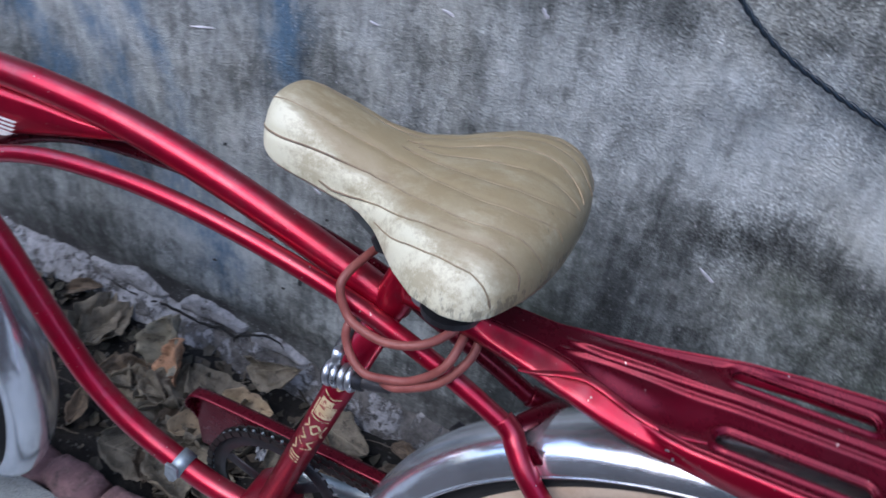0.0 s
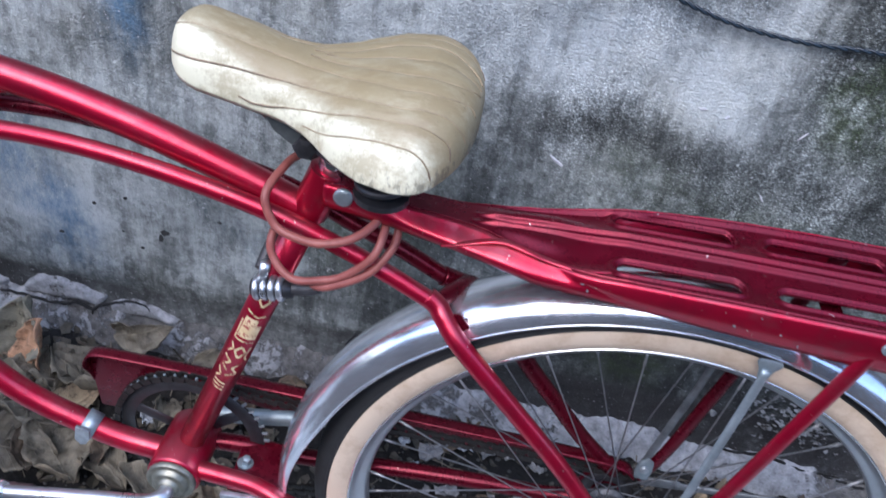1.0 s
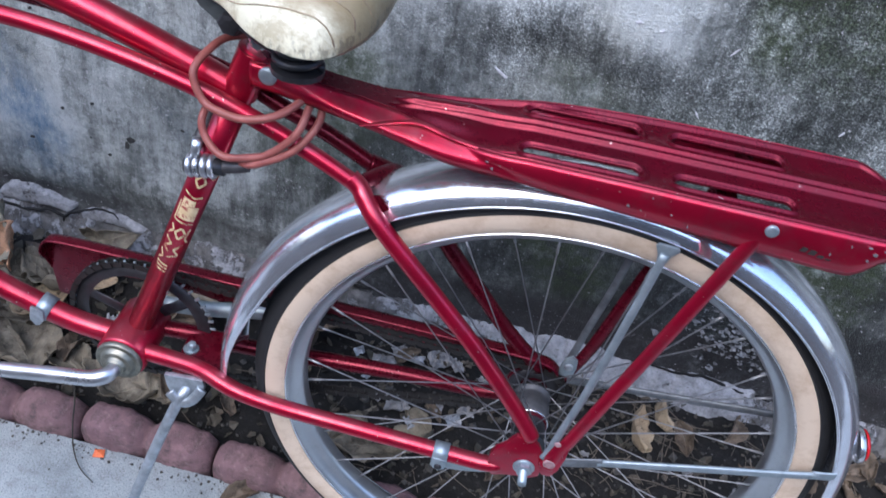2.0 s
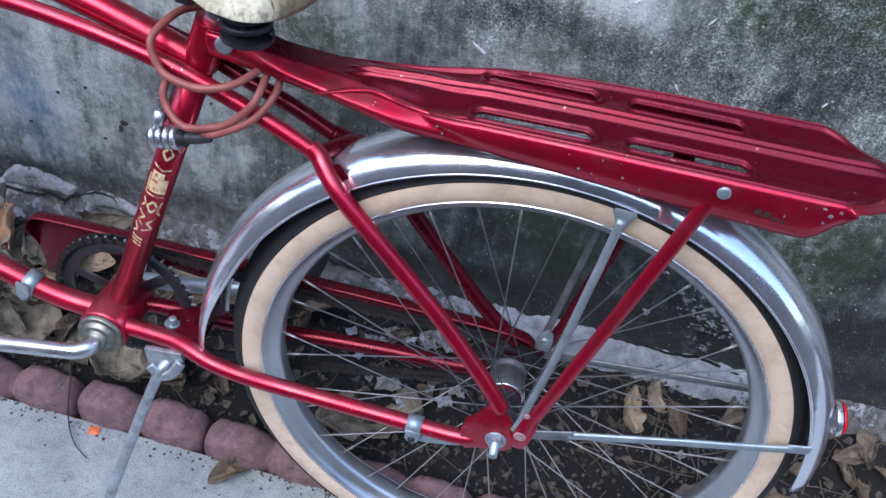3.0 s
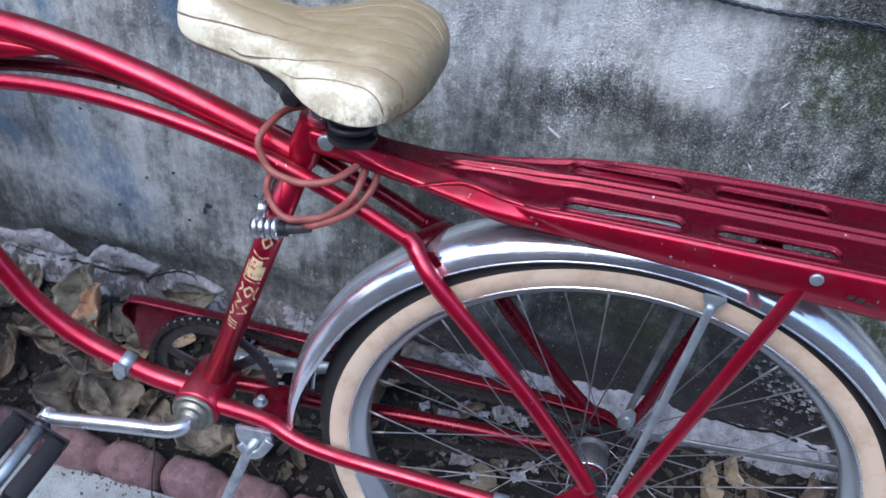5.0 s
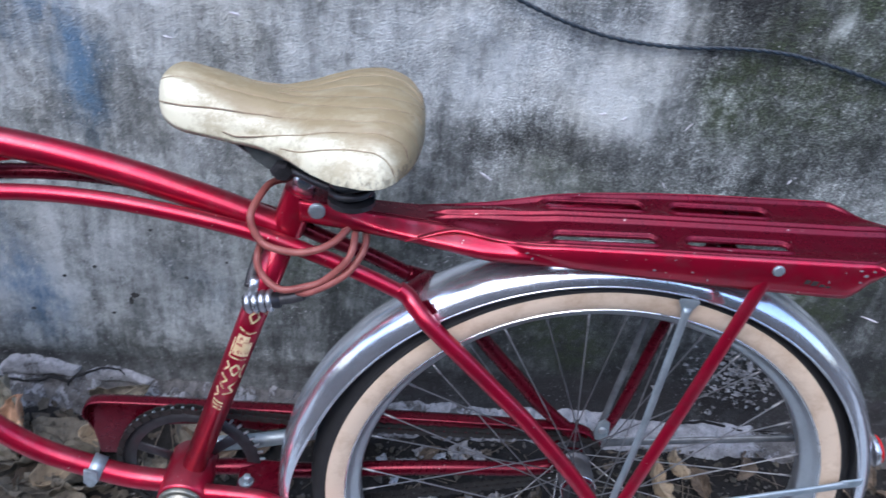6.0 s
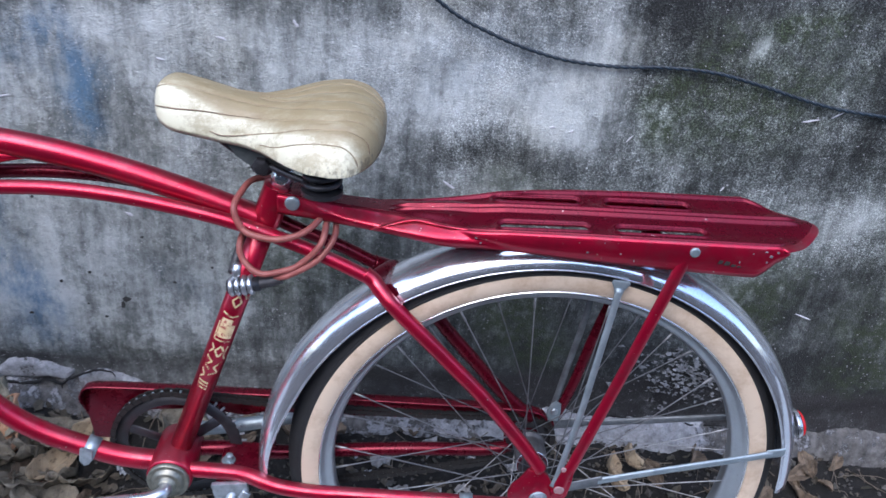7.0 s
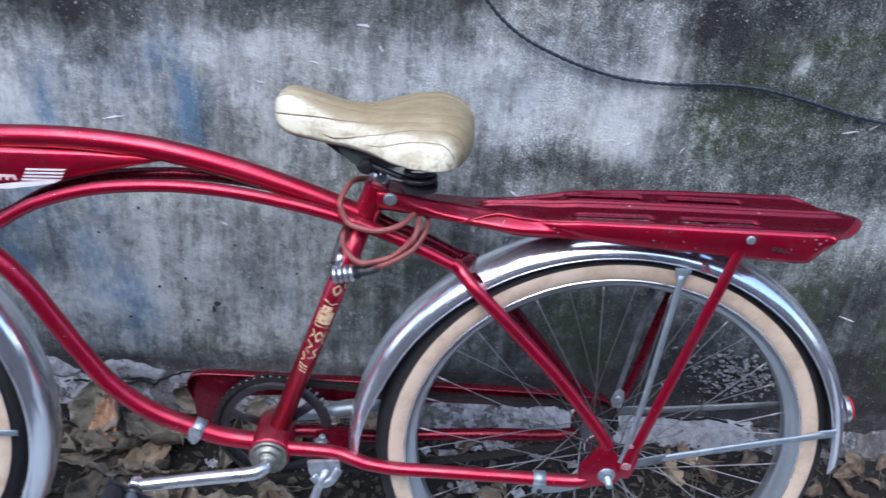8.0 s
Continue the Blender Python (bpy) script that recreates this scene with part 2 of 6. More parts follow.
def concrete_mat():
    k = Mat("pale_concrete_path", (0.42, 0.43, 0.43), 0.9)
    base = k.ramp(k.noise(14, 8, 0.7), [(0.3, (0.25, 0.283, 0.288)), (0.7, (0.42, 0.465, 0.47))])
    grit = k.noise(420, 4, 0.7)
    base = k.mix(k.ramp(k.noise(60, 7, 0.75), [(0.5, 0.0), (0.72, 0.6)]), base, (0.15, 0.15, 0.14))
    base = k.mix(k.ramp(grit, [(0.34, 0.75), (0.47, 0.0)]), base, (0.08, 0.08, 0.08))
    k.color(k.mix(k.ramp(grit, [(0.58, 0.0), (0.68, 0.6)]), base, (0.55, 0.56, 0.56)))
    k.bump(k.math("ADD", grit, k.noise(70, 5)), 0.6, 0.0025)
    return k.m


def brick_mat():
    k = Mat("red_brown_edging", (0.22, 0.08, 0.085), 0.88)
    base = k.ramp(k.noise(30, 7, 0.7), [(0.3, (0.145, 0.086, 0.095)), (0.7, (0.32, 0.19, 0.20))])
    base = k.mix(k.math("MULTIPLY", k.random(), 0.25), base, (0.16, 0.1, 0.1))
    base = k.mix(k.ramp(k.noise(120, 5, 0.7), [(0.58, 0.0), (0.68, 0.6)]), base, (0.36, 0.26, 0.25))
    k.color(k.mix(k.ramp(k.noise(48, 8, 0.78), [(0.48, 0.0), (0.66, 0.8)]), base, (0.05, 0.047, 0.04)))
    k.bump(k.noise(240, 6, 0.75), 0.9, 0.003)
    return k.m


def leaf_mat(name, a, b, rnd, veins=False):
    k = Mat(name, a, 0.7)
    tone = k.noise(30, 7, 0.75)
    base = k.mix(k.ramp(tone, [(0.35, 0.0), (0.65, 1.0)]), a, b)
    base = k.mix(k.math("MULTIPLY", rnd(k), 0.5), base, tuple(c * 0.4 for c in a))
    base = k.mix(k.ramp(k.noise(75, 6, 0.7), [(0.55, 0.0), (0.68, 0.85)]), base, (0.035, 0.028, 0.02))
    relief = k.noise(170, 6, 0.7)
    if veins:
        n = k.t.nodes.new("ShaderNodeSeparateXYZ")
        k.link(k.co, n.inputs[0])
        side = k.math("ABSOLUTE", n.outputs[1])
        wave = k.math("ABSOLUTE", k.math("SINE", k.math("MULTIPLY", k.math("SUBTRACT", n.outputs[0], k.math("MULTIPLY", side, 0.8)), 240.0)))
        rib = k.math("MAXIMUM", k.ramp(wave, [(0.0, 1.0), (0.16, 0.0)]), k.ramp(k.math("MULTIPLY", side, 400.0), [(0.3, 1.0), (0.7, 0.0)]))
        base = k.mix(k.math("MULTIPLY", rib, 0.22), base, tuple(min(1, c * 1.6) for c in a))
        relief = k.math("ADD", relief, k.math("MULTIPLY", rib, 0.6))
    k.color(base)
    k.bump(relief, 0.6, 0.002)
    return k.m


def worn_transfer():
    k = Mat("cream_transfer", (0.7, 0.55, 0.32), 0.5)
    lost = k.ramp(k.noise(210, 5, 0.7), [(0.52, 0.0), (0.58, 0.9)])
    k.color(k.mix(lost, k.ramp(k.noise(90, 5), [(0.3, (0.55, 0.4, 0.21)), (0.7, (0.72, 0.58, 0.36))]), (0.28, 0.02, 0.03)))
    return k.m


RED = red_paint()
DARKRED = dark_red()
# deck red kept low: the wall's dark reflection is put into its colour
DECKRED = dark_red("darkened_red_paint_on_deck", 1.2)
CHROME = chrome()
BRIGHT = chrome("bright_chrome", (0.75, 0.76, 0.78), 0.14, 0.3)
DULLCHROME = chrome("handled_chrome", (0.62, 0.64, 0.67), 0.22, 0.42)
RIM = chrome("dulled_rim_chrome", (0.50, 0.53, 0.56), 0.30, 0.48)
GREY = grey_metal()
ZINC = plain("pale_zinc_plate", (0.40, 0.44, 0.475), 0.45, 0.75, 70, 0.35)
HUBGREY = plain("dark_grey_hub", (0.06, 0.06, 0.065), 0.5, 0.5)
HUBSHELL = plain("dusty_grey_hub_shell", (0.11, 0.113, 0.12), 0.5, 0.55, 70, 0.3)
CUP = plain("dull_steel", (0.25, 0.25, 0.21), 0.45, 0.85, 120, 0.3)
SPOKE = plain("spoke_steel", (0.30, 0.305, 0.315), 0.42, 0.7)
PAN = plain("grey_undercarriage_steel", (0.15, 0.165, 0.165), 0.38, 0.6)
BLACK = plain("black_rubber", (0.013, 0.014, 0.016), 0.75)
DARK = plain("oily_dark_steel", (0.045, 0.045, 0.05), 0.45, 0.6)
GREASE = plain("greasy_chain_steel", (0.03, 0.028, 0.027), 0.5, 0.5)
TAN = tan_rubber()
VINYL = saddle_vinyl()
SEAM = plain("pale_seam", (0.27, 0.21, 0.13), 0.6, 0.0, 60, 0.3)
SPLIT = plain("dirty_split", (0.17, 0.125, 0.085), 0.8, 0.0, 60, 0.4)
TERRA = lock_vinyl()
CREAM = worn_transfer()
WHITE = plain("white_transfer", (0.75, 0.72, 0.72), 0.5, 0.0, 120, 0.1)
NAMEPLATE = plain("faded_pink_white", (0.68, 0.5, 0.52), 0.5, 0.0, 120, 0.15)
WORNRED = plain("worn_pinkish_paint", (0.36, 0.22, 0.23), 0.5, 0.2, 150, 0.4)
DULLGREY = plain("darker_grey_steel", (0.17, 0.185, 0.2), 0.5, 0.6, 60, 0.35)
SCRAP = plain("greyed_white_plastic", (0.31, 0.33, 0.355), 0.4, 0.0, 90, 0.3)
POCK = plain("dark_bared_render", (0.035, 0.036, 0.035), 0.95)
CRACK = plain("dark_crack", (0.008, 0.008, 0.008), 0.95)
SCUFF = plain("black_scuff", (0.03, 0.02, 0.02), 0.6)
WALLMAT = wall_plaster()
BLOCKER = plain("dark_blocker_grey", (0.06, 0.06, 0.062), 0.9, 0.0, 6, 0.3)
CHIPGREY = plain("dusty_plaster", (0.24, 0.235, 0.23), 0.9, 0.0, 60, 0.4)
CHIP = plain("bare_white_plaster", (0.5, 0.5, 0.53), 0.85)
FLAKE = leaf_mat("curled_grey_paint", (0.31, 0.32, 0.33), (0.11, 0.11, 0.11), Mat.island)
FOOTMAT = footing_plaster()
SOIL = soil_mat()
CONCRETE = concrete_mat()
BRICK = brick_mat()
LEAF_OLIVE = leaf_mat("dry_olive_leaf", (0.28, 0.245, 0.18), (0.10, 0.086, 0.062), Mat.random, True)
LEAF_BROWN = leaf_mat("dry_brown_leaf", (0.20, 0.152, 0.105), (0.07, 0.054, 0.038), Mat.random, True)
LEAF_PALE = leaf_mat("dry_grey_green_leaf", (0.40, 0.38, 0.29), (0.22, 0.20, 0.15), Mat.random, True)
LEAF_TAWNY = leaf_mat("dry_tan_leaf", (0.50, 0.40, 0.26), (0.30, 0.22, 0.14), Mat.random, True)
LEAF_ORANGE = leaf_mat("dry_orange_leaf", (0.66, 0.40, 0.25), (0.46, 0.25, 0.14), Mat.random, True)
LITTER = leaf_mat("leaf_litter", (0.11, 0.088, 0.064), (0.03, 0.036, 0.026), Mat.island)
CRUMB = leaf_mat("crumbs_of_soil_and_plaster", (0.12, 0.113, 0.105), (0.028, 0.03, 0.025), Mat.island)
STALK = plain("dark_dry_stalk", (0.03, 0.026, 0.02), 0.7)
LEAF_SCRAP = plain("orange_scrap", (0.7, 0.16, 0.05), 0.6)
TWIG = leaf_mat("dry_twigs", (0.20, 0.17, 0.13), (0.07, 0.055, 0.04), Mat.island)
WIRE = plain("blue_black_cable", (0.011, 0.02, 0.03), 0.36)
LAMPRED = plain("red_reflector_glass", (0.5, 0.01, 0.015), 0.12)


# ---- mesh helpers ----
def mesh_object(name, verts, faces, mat, parent=None, label="", smooth=True):
    me = bpy.data.meshes.new(name)
    me.from_pydata([tuple(v) for v in verts], [], faces)
    me.materials.append(mat)
    if smooth:
        me.shade_smooth()
    me.update()
    ob = new(name, me)
    if parent:
        ob.parent = parent
    if label:
        tagged(ob, label)
    return ob


def part(name, bm, mat, parent, label=""):
    me = bpy.data.meshes.new(name)
    bmesh.ops.recalc_face_normals(bm, faces=bm.faces)
    bm.to_mesh(me)
    bm.free()
    me.materials.append(mat)
    me.shade_smooth()
    me.set_sharp_from_angle(angle=radians(38))
    ob = new(name, me)
    ob.parent = parent
    if label:
        tagged(ob, label)
    return ob


def curve_points(pts, per=8, closed=False):
    """A smooth line through the points."""
    p = [Vector(q) for q in pts]
    n = len(p)
    out = []
    for i in range(n if closed else n - 1):
        a, b, c, d = (p[(i + k) % n] if closed else p[min(max(i + k, 0), n - 1)] for k in (-1, 0, 1, 2))
        for j in range(per):
            t = j / per
            out.append(0.5 * (2 * b + (c - a) * t + (2 * a - 5 * b + 4 * c - d) * t * t + (3 * b - a - 3 * c + d) * t ** 3))
    if not closed:
        out.append(p[-1])
    return out


def sweep(line, radius, sides=14, closed=False, flat=1.0, up=None):
    """Verts and faces of a tube along a line. radius: a number or a function of 0..1. flat: thickness against width."""
    line = [Vector(q) for q in line]
    n = len(line)
    verts, faces = [], []
    nrm = None
    for i, p in enumerate(line):
        if closed:
            t = (line[(i + 1) % n] - line[i - 1]).normalized()
        else:
            t = (line[min(i + 1, n - 1)] - line[max(i - 1, 0)]).normalized()
        if up is not None:
            nrm = (Vector(up) - t * t.dot(Vector(up))).normalized()
        elif nrm is None:
            seed = Vector((0, 1, 0)) if abs(t.y) < 0.9 else Vector((1, 0, 0))
            nrm = (seed - t * t.dot(seed)).normalized()
        else:
            nrm = (nrm - t * t.dot(nrm)).normalized()
        side = t.cross(nrm)
        r = radius(i / max(n - 1, 1)) if callable(radius) else radius
        for j in range(sides):
            a = 2 * math.pi * j / sides
            verts.append(p + side * (r * math.cos(a)) + nrm * (r * flat * math.sin(a)))
    for i in range(n if closed else n - 1):
        for j in range(sides):
            k, m = (j + 1) % sides, (i + 1) % n
            faces.append((i * sides + j, i * sides + k, m * sides + k, m * sides + j))
    if not closed:
        faces.append(tuple(range(sides))[::-1])
        faces.append(tuple(range((n - 1) * sides, n * sides)))
    return verts, faces


def tube(name, pts, radius, mat, parent, label="", per=8, sides=14, closed=False, flat=1.0, up=None):
    line = curve_points(pts, per, closed) if len(pts) > 2 else [Vector(q) for q in pts]
    v, f = sweep(line, radius, sides, closed, flat, up)
    return mesh_object(name, v, f, mat, parent, label)


def revolve(name, profile, centre, mat, parent, label="", segs=120, a0=0.0, a1=360.0, thick=0.0):
    """Turns a profile of (y, r) about the y axis through centre. Angles in degrees from +x towards +z."""
    full = abs(a1 - a0) >= 359.9
    n = segs if full else segs + 1
    verts, faces = [], []
    m = len(profile)
    for i in range(n):
        a = radians(a0 + (a1 - a0) * i / segs)
        for y, r in profile:
            verts.append((centre[0] + r * math.cos(a), centre[1] + y, centre[2] + r * math.sin(a)))
    for i in range(segs):
        for j in range(m - 1):
            k = (i + 1) % n
            faces.append((i * m + j, i * m + j + 1, k * m + j + 1, k * m + j))
    ob = mesh_object(name, verts, faces, mat, parent, label)
    if thick:
        s = ob.modifiers.new("thickness", "SOLIDIFY")
        s.thickness, s.offset = thick, 0
    return ob


def plate(name, outline, y, thick, mat, parent, label="", bevel=0.0008):
    """A flat plate with an outline of (x, z), standing at y."""
    bm = bmesh.new()
    vs = [bm.verts.new((x, y - thick / 2, z)) for x, z in outline]
    f = bm.faces.new(vs)
    r = bmesh.ops.extrude_face_region(bm, geom=[f])
    bmesh.ops.translate(bm, verts=[v for v in r["geom"] if isinstance(v, bmesh.types.BMVert)], vec=(0, thick, 0))
    bmesh.ops.recalc_face_normals(bm, faces=bm.faces)
    if bevel:
        bmesh.ops.bevel(bm, geom=list(bm.edges), offset=bevel, segments=2, affect="EDGES", profile=0.5)
    return part(name, bm, mat, parent, label)


def box(bm, size, m, bevel=0.0):
    r = bmesh.ops.create_cube(bm, size=1.0, matrix=m @ Matrix.Diagonal((*size, 1)))
    if bevel:
        es = {e for v in r["verts"] for e in v.link_edges}
        bmesh.ops.bevel(bm, geom=list(es), offset=bevel, segments=2, affect="EDGES", profile=0.5)


def bolt(name, at, axis, r, length, mat, parent, label="", hexagon=False, dome=0.35):
    """A bolt head or nut from at along axis."""
    axis = Vector(axis).normalized()
    q = Vector((0, 0, 1)).rotation_difference(axis).to_matrix().to_4x4()
    n = 6 if hexagon else 20
    rings = [(r, 0), (r, length * (1 - dome)), (r * 0.86, length * (1 - dome * 0.3)), (r * 0.5, length), (0.02 * r, length * 1.02)]
    verts, faces = [], []
    for rr, h in rings:
        for j in range(n):
            a = 2 * math.pi * j / n
            verts.append(Vector(at) + q @ Vector((rr * math.cos(a), rr * math.sin(a), h)))
    for i in range(len(rings) - 1):
        for j in range(n):
            k = (j + 1) % n
            faces.append((i * n + j, i * n + k, (i + 1) * n + k, (i + 1) * n + j))
    return mesh_object(name, verts, faces, mat, parent, label, smooth=not hexagon)


def smooth(a, b, x):
    t = min(1, max(0, (x - a) / (b - a)))
    return t * t * (3 - 2 * t)


def lerp(xs, ys, x):
    return float(np.interp(x, xs, ys))


# ---- the setting: wall, footing, soil, edging, path ----
WALL_Y = 0.3135


def blob(x, z, cx, cz, rx, rz, tilt=0.0):
    dx, dz = x - cx - tilt * (z - cz), z - cz
    d = (dx / rx) ** 2 + (dz / rz) ** 2
    return math.exp(-d)


LIGHT = [(-0.10, 0.735, 0.10, 0.06, -0.25), (-0.84, 0.28, 0.20, 0.07, 0.25), (0.05, 0.73, 0.055, 0.08, 0.4), (0.04, 0.67, 0.05, 0.05, 0.3), (-0.14, 0.69, 0.08, 0.05, 0.3), (-0.20, 0.76, 0.10, 0.03, 0.4), (-0.57, 0.72, 0.09, 0.07, 0.75), (-0.43, 0.75, 0.10, 0.03, 0.5), (0.44, 0.51, 0.06, 0.06, 0.8), (0.34, 0.37, 0.06, 0.06, 0.6),
         (-0.57, 0.47, 0.07, 0.10, 0.2), (-0.40, 0.40, 0.03, 0.10, 0.15), (-0.85, 0.30, 0.25, 0.08, 0.75), (-0.70, 0.40, 0.06, 0.10, 0.35), (0.258, 0.785, 0.018, 0.022, 1.3), (-0.95, 0.62, 0.15, 0.1, 0.45), (0.455, 0.335, 0.05, 0.05, 0.7), (-0.06, 0.44, 0.03, 0.08, 0.3), (0.21, 0.62, 0.03, 0.04, 0.4), (-0.52, 0.40, 0.22, 0.10, 0.1)]
DARKS = [(-0.09, 0.615, 0.09, 0.045, 0.4), (0.36, 0.67, 0.08, 0.04, 0.25), (0.17, 0.57, 0.15, 0.05, 0.25), (0.47, 0.36, 0.1, 0.09, 0.7), (-0.95, 0.82, 0.07, 0.07, 1.0), (0.47, 0.64, 0.06, 0.08, 0.4), (-0.02, 0.76, 0.03, 0.05, 0.3), (-0.80, 0.80, 0.09, 0.06, 1.1), (0.125, 0.78, 0.035, 0.10, 0.9), (0.33, 0.62, 0.16, 0.06, 0.3), (-0.05, 0.58, 0.15, 0.035, 0.45), (-0.32, 0.78, 0.09, 0.045, 0.8), (-0.45, 0.20, 0.3, 0.03, 0.4), (0.46, 0.24, 0.2, 0.05, 1.0), (0.40, 0.40, 0.10, 0.06, 0.5), (0.12, 0.28, 0.18, 0.12, 0.5),
         (-0.30, 0.86, 0.25, 0.03, 0.8), (0.45, 0.72, 0.08, 0.12, 0.5), (0.25, 0.78, 0.10, 0.06, 0.2), (-0.25, 0.45, 0.05, 0.10, 0.5), (-0.62, 0.58, 0.02, 0.10, 0.3), (-0.34, 0.30, 0.06, 0.10, 0.45), (0.23, 0.70, 0.09, 0.07, 0.35), (0.02, 0.50, 0.1, 0.04, 0.35), (0.12, 0.585, 0.2, 0.06, 0.25), (0.25, 0.47, 0.06, 0.06, 0.5)]
MOSS = [(0.165, 0.70, 0.024, 0.045, 1.8), (0.24, 0.69, 0.08, 0.05, 0.5), (0.315, 0.812, 0.055, 0.016, 2.2), (0.58, 0.31, 0.05, 0.09, 1.8), (0.0, 0.30, 0.05, 0.06, 1.3), (0.065, 0.28, 0.04, 0.04, 0.8), (0.30, 0.74, 0.1, 0.06, 0.6), (0.345, 0.36, 0.05, 0.06, 1.2), (0.39, 0.41, 0.05, 0.05, 0.7), (0.20, 0.78, 0.03, 0.05, 0.7),
        (-0.35, 0.42, 0.06, 0.12, 0.5), (-0.35, 0.51, 0.06, 0.04, 0.6), (-0.29, 0.40, 0.07, 0.07, 0.5), (-0.04, 0.54, 0.05, 0.03, 0.5), (0.08, 0.47, 0.15, 0.06, 0.45), (0.6, 0.6, 0.1, 0.2, 0.6), (0.3, 0.6, 0.22, 0.2, 0.12)]
BLUE = [(-0.83, 0.66, 0.025, 0.05, 1.2), (-0.64, 0.63, 0.028, 0.09, 1.1), (-0.78, 0.36, 0.06, 0.07, 1.0), (-0.76, 0.28, 0.05, 0.06, 1.0), (-0.93, 0.37, 0.03, 0.05, 0.9), (-0.90, 0.44, 0.05, 0.1, 0.5), (-0.92, 0.58, 0.028, 0.1, 1.1), (-1.03, 0.54, 0.03, 0.12, 1.3),
        (-0.80, 0.55, 0.022, 0.1, 1.2), (-0.98, 0.42, 0.04, 0.06, 0.6), (-0.69, 0.70, 0.06, 0.03, 0.6), (-0.12, 0.72, 0.12, 0.05, 0.22), (-0.5, 0.33, 0.05, 0.05, 0.3)]


def wall_relief(x, z):
    p = Vector((x, 0, z))
    low = smooth(0.205, 0.15, z + 0.02 * noise.noise(p * 11))
    return 0.006 * noise.noise(p * 3) + 0.0035 * noise.noise(p * 14) + 0.0016 * noise.noise(p * 60) + 0.008 * low


def build_wall():
    xs = np.concatenate([np.linspace(-6, -1.5, 10)[:-1], np.linspace(-1.5, 1.3, 281), np.linspace(1.3, 6, 10)[1:]])
    zs = np.concatenate([np.linspace(-0.1, 1.2, 131), np.linspace(1.2, 2.3, 12)[1:]])
    verts, faces = [], []
    marks = {"light": [], "blue": [], "moss": [], "soot": [], "grit": []}
    for z in zs:
        for x in xs:
            p = Vector((x, 0, z))
            wob = 0.05 * noise.noise(p * 7) + 0.025 * noise.noise(p * 19)
            a, b = x + wob, z + 0.05 * noise.noise(p * 7 + Vector((9, 3, 1)))
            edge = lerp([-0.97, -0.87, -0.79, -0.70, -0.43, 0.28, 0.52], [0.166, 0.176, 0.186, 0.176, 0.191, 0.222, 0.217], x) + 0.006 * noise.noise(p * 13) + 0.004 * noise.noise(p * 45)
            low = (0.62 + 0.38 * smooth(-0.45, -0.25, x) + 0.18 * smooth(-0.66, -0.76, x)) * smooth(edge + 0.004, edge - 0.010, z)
            verts.append((x, WALL_Y + wall_relief(x, z), z))
            light = 0.5 + 0.3 * noise.noise(p * 2.3 + Vector((4, 0, 7)))
            light += sum(0.42 * w * blob(a, b, cx, cz, rx, rz, 0.1) for cx, cz, rx, rz, w in LIGHT)
            light -= sum(0.42 * w * blob(a, b, cx, cz, rx, rz, 0.1) for cx, cz, rx, rz, w in DARKS)
            # a pale skim coat that ends in a ragged border against older, darker render
            side = lerp([0.60, 0.66, 0.70, 0.75, 0.79, 0.83], [0.05, 0.085, 0.10, 0.09, 0.065, 0.03], z)
            rim = lerp([-0.72, -0.62, -0.5, -0.40, -0.32, -0.2, 0.1], [0.72, 0.765, 0.79, 0.795, 0.785, 0.83, 0.84], x)
            skim = smooth(side + 0.012, side - 0.012, a) * smooth(rim + 0.012, rim - 0.010, b)
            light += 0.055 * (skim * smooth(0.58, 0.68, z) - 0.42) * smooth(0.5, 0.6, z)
            # overall tone lowered to the right, and again towards the top
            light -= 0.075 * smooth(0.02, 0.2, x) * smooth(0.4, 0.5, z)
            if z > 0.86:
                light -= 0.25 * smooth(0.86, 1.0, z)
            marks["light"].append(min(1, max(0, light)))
            marks["blue"].append(min(1, sum(w * blob(a, b, cx, cz, rx, rz, -0.12) for cx, cz, rx, rz, w in BLUE)))
            marks["moss"].append(min(1, sum(w * blob(a, b, cx, cz, rx, rz) for cx, cz, rx, rz, w in MOSS)))
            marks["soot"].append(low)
            marks["grit"].append((0.30 + 0.70 * smooth(-0.32, -0.08, x)) * (0.30 + 0.70 * smooth(0.40, 0.50, z)))
    n = len(xs)
    for j in range(len(zs) - 1):
        for i in range(n - 1):
            faces.append((j * n + i, j * n + i + 1, (j + 1) * n + i + 1, (j + 1) * n + i))
    # back, top and ends
    k = len(verts)
    back = WALL_Y + 0.15
    verts += [(-6, back, -0.1), (6, back, -0.1), (6, back, 2.3), (-6, back, 2.3)]
    top = [(len(zs) - 1) * n + i for i in range(n)]
    left = [j * n for j in range(len(zs))]
    right = [j * n + n - 1 for j in range(len(zs))]
    faces += [(k + 1, k, k + 3, k + 2), tuple(top + [k + 2, k + 3]), tuple([k, k + 3] + left[::-1])[::-1], tuple(right + [k + 2, k + 1])[::-1]]
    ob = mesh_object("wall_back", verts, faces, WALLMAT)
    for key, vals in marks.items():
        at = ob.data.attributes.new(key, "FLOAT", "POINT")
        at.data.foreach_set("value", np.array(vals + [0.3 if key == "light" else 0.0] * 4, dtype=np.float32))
    return tagged(ob, "weathered grey rendered wall with blue smears, soot and moss", "wall", kind="structure")


def soil_height(x, y):
    p = Vector((x, y, 0))
    h = 0.004 + 0.075 * smooth(0.09, 0.30, y)
    return h + 0.010 * noise.noise(p * 9) + 0.006 * noise.noise(p * 27) + 0.004 * noise.noise(p * 80)


